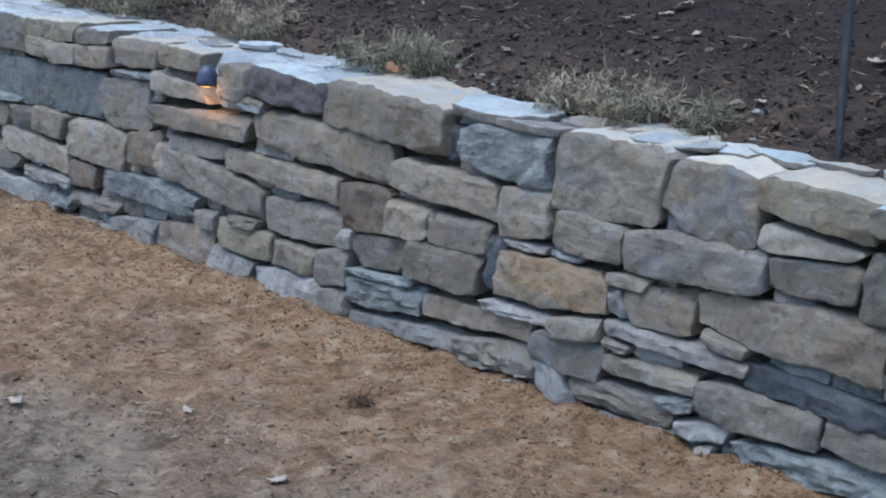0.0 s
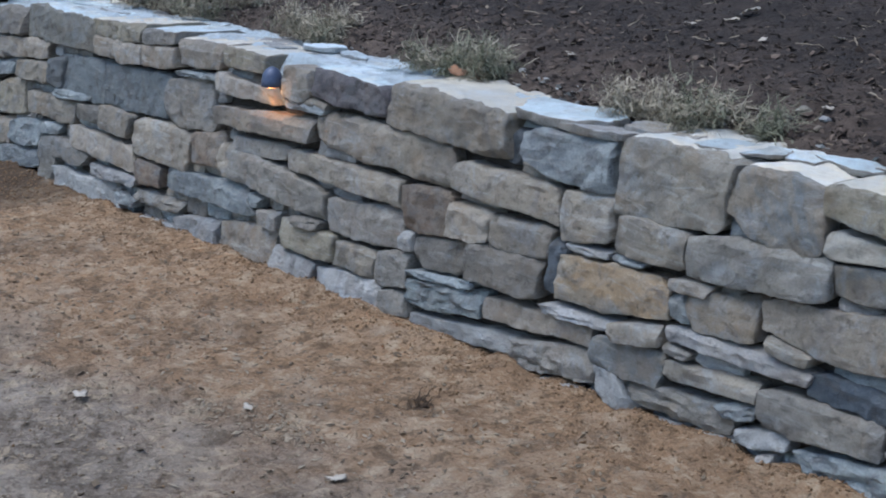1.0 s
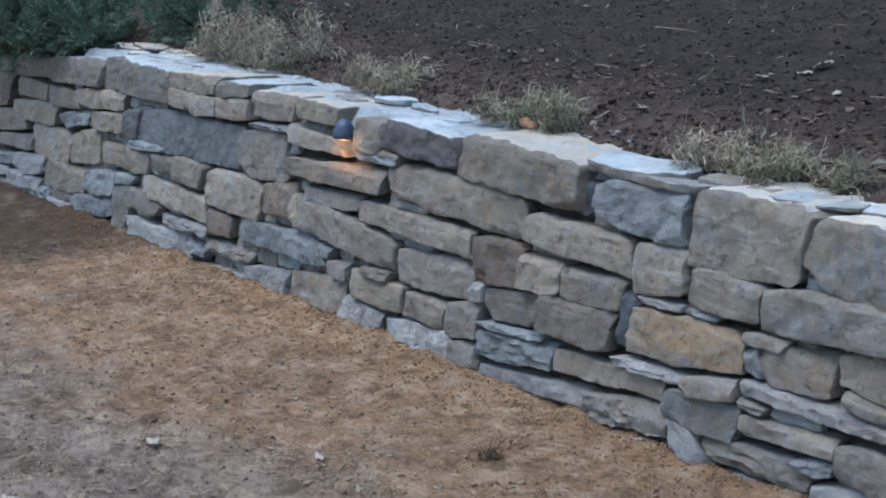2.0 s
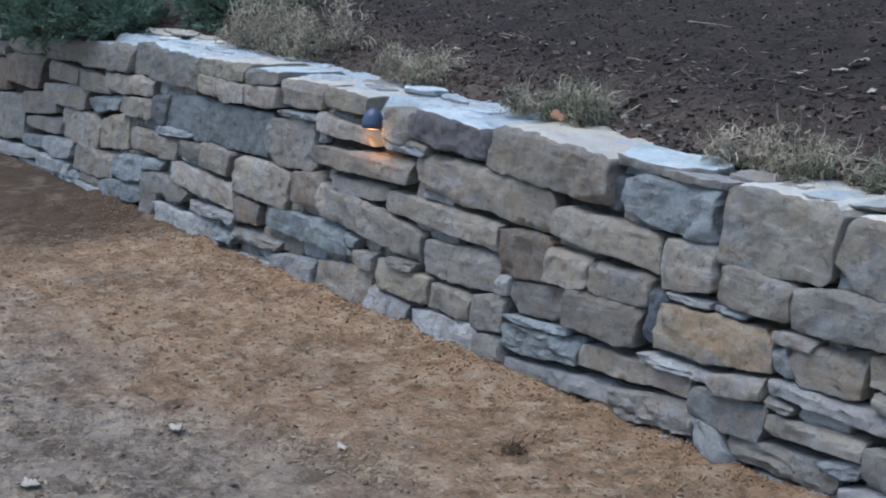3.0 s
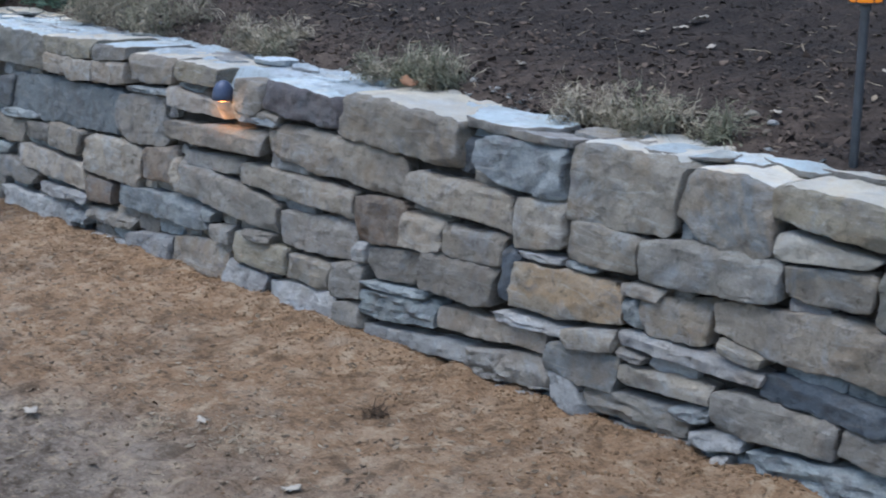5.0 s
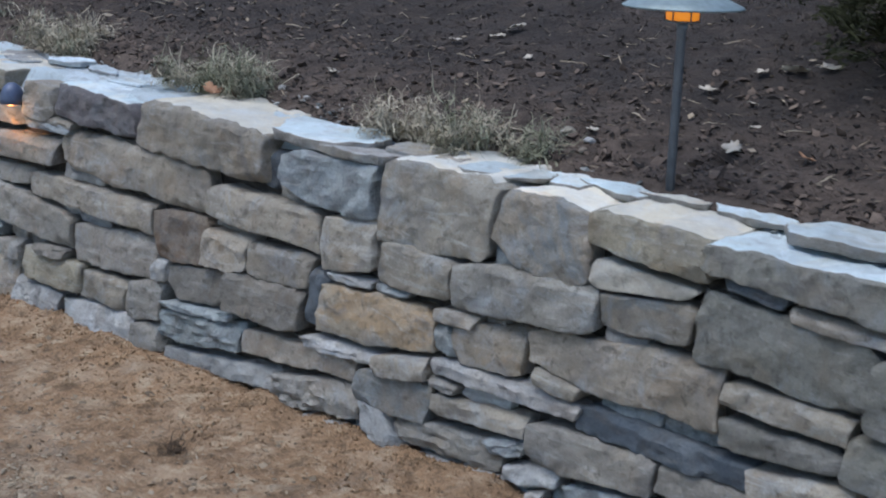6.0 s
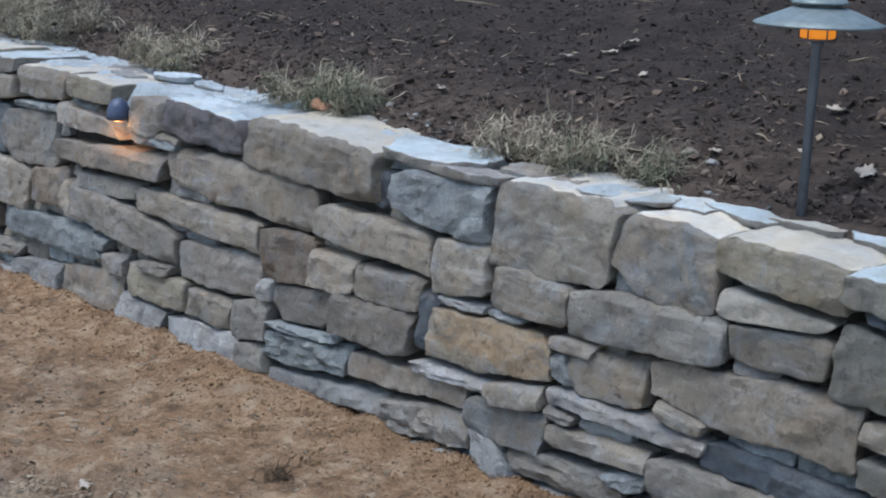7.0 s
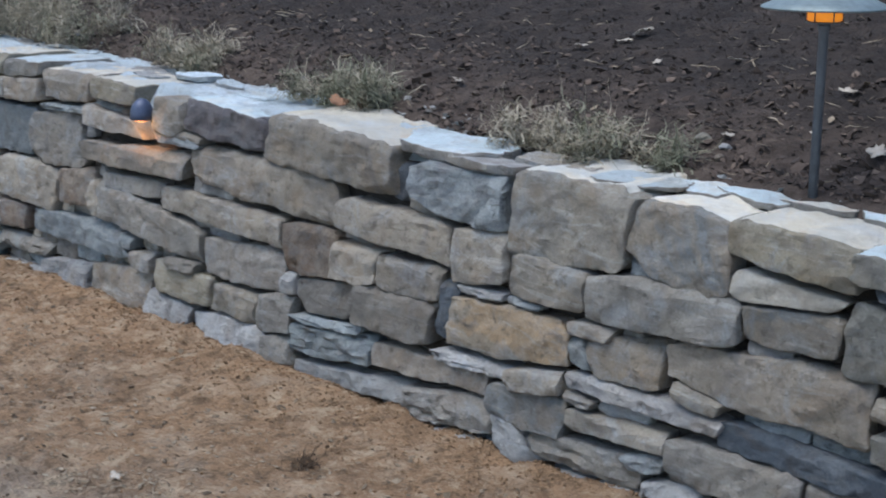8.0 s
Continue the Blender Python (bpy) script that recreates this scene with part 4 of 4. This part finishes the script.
bulb = new("bulb", bulb_data)
bulb.parent = wall_light
bulb.location = (0.014, -0.014, -0.024)


# ---- loose bits ----
OCTA = np.array([(1, 0, 0), (-1, 0, 0), (0, 1, 0), (0, -1, 0), (0, 0, 1), (0, 0, -1)], float)
OCTA_F = np.array([(0, 2, 4), (2, 1, 4), (1, 3, 4), (3, 0, 4), (2, 0, 5), (1, 2, 5), (3, 1, 5), (0, 3, 5)])


def bits(name, places, sizes, flatness, material, tilt, seed, soft=False, most=0.02):
    """Many small chips in one mesh. sizes: half lengths; flatness: width and thickness as parts of the length."""
    rng = np.random.default_rng(seed)
    n = len(places)
    sizes = np.minimum(sizes, most)
    yaw, pitch, roll = rng.uniform(0, 2 * np.pi, n), rng.normal(0, tilt, n), rng.normal(0, tilt, n)
    v = OCTA[None] * np.stack([sizes, sizes * flatness[0] * rng.uniform(0.6, 1.4, n), sizes * flatness[1] * rng.uniform(0.6, 1.4, n)], 1)[:, None]
    v = v + rng.normal(0, 0.16, v.shape) * (sizes * flatness[1] * 1.2)[:, None, None]
    y, z = v[..., 1] * np.cos(roll)[:, None] - v[..., 2] * np.sin(roll)[:, None], v[..., 1] * np.sin(roll)[:, None] + v[..., 2] * np.cos(roll)[:, None]
    x, z = v[..., 0] * np.cos(pitch)[:, None] + z * np.sin(pitch)[:, None], -v[..., 0] * np.sin(pitch)[:, None] + z * np.cos(pitch)[:, None]
    x, y = x * np.cos(yaw)[:, None] - y * np.sin(yaw)[:, None], x * np.sin(yaw)[:, None] + y * np.cos(yaw)[:, None]
    verts = np.stack([x, y, z], -1) + np.array(places)[:, None]
    faces = (OCTA_F[None] + 6 * np.arange(n)[:, None, None]).reshape(-1, 3)
    return new(name, mesh_from(name, verts.reshape(-1, 3).tolist(), faces.tolist(), material, smooth=soft))


rng = np.random.default_rng(5)


def strewn(n, x0, x1, y0, y1, height, lift, power=1.0):
    xs, ys = rng.uniform(x0, x1, n), y0 + (y1 - y0) * rng.uniform(0, 1, n) ** power
    return [(x, y, height(x, y) + lift) for x, y in zip(xs, ys)]


tagged(bits("bark_mulch", strewn(38000, -5.2, 0.4, 2.35, 3.9, bed_height, 0.0, 1.25), rng.gamma(3, 0.0021, 38000), (0.42, 0.2), BARK, 0.45, 1, False, 0.017), "coarse dark brown bark mulch covering the bed", "mulch", kind="stuff")
tagged(bits("wood_chips", strewn(650, -5.0, 0.4, 2.36, 4.0, bed_height, 0.006, 1.2), rng.gamma(1.6, 0.0034, 650), (0.45, 0.16), STRAW, 0.3, 2), "pale dry wood and leaf fragments lying on mulch", "wood chips", kind="stuff")
tagged(bits("bed_litter", strewn(3600, -5.0, 0.2, 2.36, 2.95, bed_height, 0.004, 1.7), rng.gamma(2.2, 0.0030, 3600), (0.8, 0.2), BED_LITTER, 0.5, 12, False, 0.017), "crumbled brown leaves mixed into the mulch along the wall", "leaf litter", kind="stuff")
tagged(bits("grass_threads", strewn(900, -5.0, 0.2, 2.36, 3.6, bed_height, 0.006, 1.5), rng.gamma(3.0, 0.0045, 900), (0.06, 0.05), STRAW, 0.3, 13, False, 0.032), "pale dry grass threads scattered over the mulch", "grass threads", kind="stuff")
tagged(bits("soil_crumbs", strewn(5200, -4.6, 0.1, 0.5, 2.03, soil_height, 0.001, 0.75), rng.gamma(2.0, 0.0013, 5200), (0.7, 0.5), CRUMB, 0.4, 3, True, 0.005), "orange-brown soil crumbs scattered along the wall", "soil", kind="stuff")
tagged(bits("loose_earth", strewn(9500, -4.8, 0.1, 2.06, 1.80, soil_height, 0.001, 2.2), rng.gamma(2.0, 0.0015, 9500), (0.8, 0.5), EARTH, 0.5, 8, True, 0.006), "loose crumbly brown earth heaped along the wall foot", "soil", kind="stuff")
tagged(bits("soil_clods", strewn(2800, -4.2, 0.1, 0.5, 1.72, soil_height, 0.0, 1.1), rng.gamma(2.0, 0.0026, 2800), (0.7, 0.3), CLOD, 0.3, 6, True, 0.008), "dark damp soil clods lying on worn ground", "soil", kind="stuff")
tagged(bits("leaf_litter", strewn(7000, -4.3, 0.1, 0.4, 1.95, soil_height, 0.002, 1.2), rng.gamma(3.0, 0.0017, 7000), (0.6, 0.12), LITTER, 0.28, 9, False, 0.014), "crumbled brown leaf litter scattered over the soil", "leaf litter", kind="stuff")
tagged(bits("straw_litter", strewn(9000, -4.2, 0.1, 0.4, 1.75, soil_height, 0.002, 1.3), rng.gamma(2.5, 0.0017, 9000), (0.3, 0.2), STRAW, 0.2, 4), "short dry straw litter on the soil", "straw", kind="stuff")

patch = [(rng.normal(cx, sx), rng.normal(cy, sy)) for cx, cy, sx, sy, n in ((-1.68, 1.43, 0.07, 0.035, 700), (-1.85, 1.36, 0.05, 0.03, 250), (-2.06, 1.19, 0.05, 0.03, 250), (-2.35, 1.02, 0.09, 0.05, 300)) for _ in range(n)]
tagged(bits("chopped_straw", [(x, y, soil_height(x, y) + 0.002) for x, y in patch], rng.gamma(2.2, 0.0013, len(patch)), (0.4, 0.2), STRAW, 0.25, 21), "pale chopped straw trodden into the soil", "straw", kind="stuff")
back = [(x, bed_edge(x) + rng.normal(-0.02, 0.03)) for x in list(rng.uniform(-2.15, -1.72, 90)) + list(rng.uniform(-4.6, -0.4, 170))]
tagged(bits("stone_chips", [(x, y, max(mortar_height(x, y), bed_height(x, y)) + 0.003) for x, y in back], rng.gamma(1.8, 0.0032, len(back)), (0.7, 0.4), CHIPS, 0.4, 22, False, 0.018), "pale grey stone chips strewn along the wall top", "stone chips", kind="stuff")


def leaf(x, y, z, size, turn, material, label, curl=0.25):
    """A dry lobed leaf, curled, with thickness."""
    n, verts, faces = 22, [], []
    lrng = random.Random(int(abs(x * 1000) + abs(y * 77)))
    for layer in (0.0, -0.0012):
        verts.append((0, 0, layer))
        for i in range(n):
            a = 2 * math.pi * i / n
            r = size * (0.68 + 0.14 * math.cos(a * 5 + 0.6) * abs(math.cos(a * 0.5)) + lrng.uniform(-0.24, 0.24))
            px, py = r * math.cos(a), r * math.sin(a) * 0.62
            verts.append((px, py, layer + curl * (0.4 * px * px + py * py) / size + 0.25 * size * noise.noise((px / size * 2, py / size * 2, x * 9))))
    m = n + 1
    for i in range(n):
        i2 = (i + 1) % n
        faces += [(0, 1 + i, 1 + i2), (m, m + 1 + i2, m + 1 + i), (1 + i, m + 1 + i, m + 1 + i2, 1 + i2)]
    ob = new("fallen_leaf", mesh_from("fallen_leaf", verts, faces, material))
    ob.matrix_basis = pose(x, y, z, lrng.uniform(-22, 22) * min(1, curl * 3), lrng.uniform(-22, 22) * min(1, curl * 3), turn)
    return tagged(ob, label, "leaf", "fallen leaves")


PALE_LEAF = "bleached dry leaf lying on dark mulch"
for x, y, s in ((-0.872, 2.515, 0.036), (-1.887, 3.081, 0.042), (-1.90, 3.02, 0.03), (-1.503, 2.955, 0.026), (-1.052, 2.59, 0.018), (-0.995, 2.80, 0.022), (-0.916, 2.674, 0.02), (-1.118, 2.812, 0.026), (-1.687, 2.892, 0.02), (-2.033, 2.551, 0.024), (-1.02, 3.03, 0.05), (-0.96, 3.06, 0.035), (-1.08, 2.98, 0.03), (-1.953, 2.91, 0.022), (-2.053, 2.56, 0.02), (-3.0, 2.881, 0.026), (-1.21, 2.52, 0.022)):
    leaf(x, y, bed_height(x, y) + 0.012, s, x * 911 % 360, LEAF_PALE, PALE_LEAF)
for x, y, turn in ((-2.143, 2.318, 140), (-2.198, 2.318, 20)):
    curled = leaf(x, y, 0.640, 0.021, turn, LEAF_BROWN, "curled dark brown dry leaf at a grass clump", 0.9)
    curled.matrix_basis = pose(x, y, 0.640, 48, -15, turn)
rust = leaf(-2.205, 2.265, 0.652, 0.027, 60, LEAF_RUST, "curled rust-brown dry leaf caught at a grass clump", 0.9)
rust.matrix_basis = pose(-2.188, 2.288, 0.650, 62, 20, 25)
leaf(-0.738, 2.567, bed_height(-0.738, 2.567) + 0.012, 0.02, 200, LEAF_RUST, "small rust-brown dry leaf on mulch", 0.5)
for x, y, s in ((-2.05, 1.168, 0.030), (-1.789, 1.428, 0.026), (-1.376, 1.370, 0.026), (-1.925, 0.811, 0.034)):
    leaf(x, y, soil_height(x, y) + 0.008, s, x * 613 % 360, LEAF_PALE, "bleached dry leaf lying on bare soil", 0.08)


def loose_stone(x, y, size, seed, material, label):
    """A small broken stone half sunk in the bed."""
    bm = bmesh.new()
    bmesh.ops.create_icosphere(bm, subdivisions=3, radius=size)
    for v in bm.verts:
        k = 1 + 0.45 * noise.noise(v.co * (0.9 / size) + Vector((seed, 0, 0))) + 0.15 * noise.noise(v.co * (2.6 / size) + Vector((0, seed, 0)))
        v.co = Vector((v.co.x * k, v.co.y * k * 0.8, v.co.z * k * 0.55))
    me = bpy.data.meshes.new("loose_stone")
    bm.to_mesh(me)
    bm.free()
    me.materials.append(material)
    me.set_sharp_from_angle(angle=radians(30))
    ob = new("loose_stone", me)
    ob.matrix_basis = pose(x, y, bed_height(x, y) + size * 0.2, 0, 0, seed * 40)
    return tagged(ob, label, "stone", "loose stones in the bed")


loose_stone(-1.255, 2.50, 0.021, 3, BUFF, "pale broken stone lying in dark mulch")
loose_stone(-1.19, 2.49, 0.012, 5, PALE, "small pale stone chip lying in dark mulch")
loose_stone(-1.17, 2.44, 0.013, 8, BROWN, "small brown stone chip lying in dark mulch")


def twig(x, y, length, turn, thick, label):
    """A thin crooked dry stick lying on the bed."""
    bm = bmesh.new()
    r = random.Random(int(abs(x) * 1000))
    last = Vector((-length / 2, 0, 0))
    for k in range(1, 6):
        pt = Vector((-length / 2 + length * k / 5, r.uniform(-1, 1) * length * 0.05, r.uniform(0, 1) * 0.006))
        way = pt - last
        bmesh.ops.create_cone(bm, cap_ends=True, segments=6, radius1=thick * (1.05 - 0.1 * k), radius2=thick * (0.95 - 0.1 * k), depth=way.length * 1.05, matrix=Matrix.Translation((pt + last) / 2) @ way.to_track_quat("Z", "Y").to_matrix().to_4x4())
        last = pt
    me = bpy.data.meshes.new("twig")
    bm.to_mesh(me)
    bm.free()
    me.materials.append(STRAW)
    ob = new("twig", me)
    ob.matrix_basis = pose(x, y, bed_height(x, y) + 0.008, 0, 4, turn)
    return tagged(ob, label, "twig", "twigs on the bed")


for x, y, length, turn, thick in ((-1.155, 2.612, 0.085, -35, 0.0022), (-2.609, 3.249, 0.16, 25, 0.0022), (-1.52, 2.86, 0.07, 20, 0.0016), (-1.0, 2.66, 0.06, 70, 0.0014), (-2.5, 2.85, 0.10, 10, 0.0018), (-0.83, 2.70, 0.07, 60, 0.0015), (-1.82, 2.80, 0.06, -10, 0.0018), (-3.2, 2.9, 0.09, 40, 0.0018)):
    twig(x, y, length, turn, thick, "thin dry pale twig lying on dark mulch")


# ---- plants ----
def tangle_mesh(count, spread, tall, width, material, seed):
    """Matted strands, bent over and looped, gathered in uneven lumps with gaps between."""
    r = random.Random(seed)
    knots = [(spread[0] * r.uniform(-0.95, 0.95), spread[1] * r.uniform(-0.9, 0.9), r.uniform(0.25, 1.1), r.uniform(0.10, 0.26)) for _ in range(15)]
    verts, faces = [], []
    for _ in range(count):
        cx, cy, lump, loose = r.choice(knots)
        a, d = r.uniform(0, 2 * math.pi), min(abs(r.gauss(0, 0.6)), 1.3)
        x, y = cx + math.cos(a) * d * spread[0] * loose, cy + math.sin(a) * d * spread[1] * loose * 2
        z = r.uniform(0.0, 1.0) ** 0.8 * tall * lump * max(0.12, 1 - 0.6 * d ** 2)
        heading, climb, curl = r.uniform(0, 2 * math.pi), r.gauss(0.15, 0.5), r.uniform(-0.8, 0.8)
        ln, w, segs = r.uniform(0.035, 0.11), width * r.choice((0.6, 0.8, 1.0, 1.9)), 7
        for k in range(segs + 1):
            ww = w * (1 - 0.7 * k / segs)
            sx, sy = -math.sin(heading) * ww, math.cos(heading) * ww
            verts += [(x - sx, y - sy, z), (x + sx, y + sy, z + ww * 0.6)]
            step = ln / segs
            x += step * math.cos(heading) * math.cos(climb)
            y += step * math.sin(heading) * math.cos(climb)
            z = max(z + step * math.sin(climb), 0.002)
            heading += curl + r.uniform(-0.4, 0.4)
            climb += r.uniform(-0.55, 0.3)
        b = len(verts) - 2 * (segs + 1)
        faces += [(b + 2 * k, b + 2 * k + 1, b + 2 * k + 3, b + 2 * k + 2) for k in range(segs)]
    return mesh_from("strands", verts, faces, material)


def grass_clump(x, y, z, spread, tall, dry, green, seed, label):
    clump = new("grass_clump")
    clump.location = (x, y, z)
    tagged(clump, label, "grass", "grass clumps on the wall")
    if dry:
        part("dry_grass", tangle_mesh(dry, spread, tall, 0.0012, GRASS_DRY, seed), GRASS_DRY, clump, "straw-coloured dry blades")
    if green:
        part("green_grass", tangle_mesh(green, spread, tall, 0.0012, GRASS_GREEN, seed + 50), GRASS_GREEN, clump, "dull green blades")
    return clump


wide = grass_clump(-1.435, 2.34, 0.622, (0.165, 0.075), 0.085, 1250, 700, 1, "wide tangled clump of straw-coloured dry grass")
for tuft, shift in zip(wide.children, (-0.05, 0.06)):
    tuft.location.x = shift
grass_clump(-2.29, 2.395, 0.622, (0.16, 0.075), 0.10, 800, 1500, 2, "tangled clump of grey-green grass")
grass_clump(-3.12, 2.46, 0.63, (0.16, 0.08), 0.10, 1500, 350, 3, "small clump of straw-coloured dry grass")
grass_clump(-4.05, 2.50, 0.63, (0.40, 0.15), 0.25, 2600, 800, 4, "tall straggling clump of dry grass")
dead_tuft = new("dead_tuft", tangle_mesh(120, (0.022, 0.018), 0.008, 0.0011, TWIG, 5))
dead_tuft.scale = (0.9, 0.8, 0.7)
dead_tuft.location = (-1.606, 1.746, soil_height(-1.606, 1.746))
tagged(dead_tuft, "small dark dead grass tuft in bare soil", "grass")


def shrub(x, y, z, size, lobes, sprays, material, seed, label):
    """A spreading evergreen: forked stems and many small needle sprays in loose clumps."""
    r = random.Random(seed)
    bush = new("shrub")
    bush.location = (x, y, z)
    tagged(bush, label, "shrub", "evergreen shrubs")
    centres = []
    bm = bmesh.new()
    for k in range(lobes):
        a = 2 * math.pi * (k + r.random()) / lobes
        d = math.sqrt(r.random())
        tip = Vector((math.cos(a) * d * size[0], math.sin(a) * d * size[1], size[2] * r.uniform(0.25, 1.0) * (1.1 - 0.6 * d)))
        centres.append(tip)
        last, rad = Vector((0, 0, 0)), 0.016
        for s in range(1, 5):
            f = s / 4
            pt = Vector((tip.x * f, tip.y * f, tip.z * f ** 0.7)) + Vector((r.uniform(-1, 1), r.uniform(-1, 1), 0)) * 0.02
            way = pt - last
            if way.length > 1e-4:
                m = Matrix.Translation((pt + last) / 2) @ way.to_track_quat("Z", "Y").to_matrix().to_4x4()
                bmesh.ops.create_cone(bm, cap_ends=False, segments=6, radius1=rad, radius2=rad * 0.72, depth=way.length, matrix=m)
            last, rad = pt, rad * 0.72
    part("stems", bm, TWIG, bush, "brown forked stems")
    tufts = []
    for c in centres:
        for _ in range(26):
            off = Vector((r.gauss(0, 1), r.gauss(0, 1), r.gauss(0, 0.8))) * (0.16 * size[2])
            way = (off.normalized() + Vector((r.uniform(-0.5, 0.5), r.uniform(-0.5, 0.5), 0.5))).normalized()
            tufts.append((c + off, way))
    verts, faces = [], []
    for _ in range(sprays):
        root, lean = r.choice(tufts)
        p = root + lean * r.uniform(-0.03, 0.035) + Vector((r.gauss(0, 1), r.gauss(0, 1), r.gauss(0, 1))) * 0.009
        p.z = max(p.z, -0.12)
        way = (lean + Vector((r.uniform(-1, 1), r.uniform(-1, 1), r.uniform(-0.6, 0.8))) * 0.6).normalized()
        side = way.cross(Vector((r.uniform(-1, 1), r.uniform(-1, 1), r.uniform(-1, 1)))).normalized()
        ln, wd = r.uniform(0.012, 0.032), r.uniform(0.0011, 0.0028)
        b = len(verts)
        verts += [tuple(p - side * wd * 0.5), tuple(p + way * ln * 0.5 - side * wd + Vector((0, 0, 0.003))), tuple(p + way * ln), tuple(p + way * ln * 0.5 + side * wd), tuple(p + side * wd * 0.5)]
        faces += [(b, b + 1, b + 3, b + 4), (b + 1, b + 2, b + 3)]
    part("foliage", mesh_from("foliage", verts, faces, material, smooth=False), material, bush, "fine drooping needle sprays")
    return bush


shrub(-5.72, 2.16, 0.54, (0.80, 0.34, 0.5), 46, 95000, NEEDLE, 3, "spreading green juniper hanging over the wall's top")
shrub(-4.80, 2.68, 0.68, (0.26, 0.2, 0.42), 20, 28000, NEEDLE, 4, "dark green juniper behind the wall in the bed")
shrub(-0.60, 3.22, 0.80, (0.42, 0.34, 0.62), 46, 70000, NEEDLE_DARK, 5, "dark olive evergreen shrub in the mulch bed")
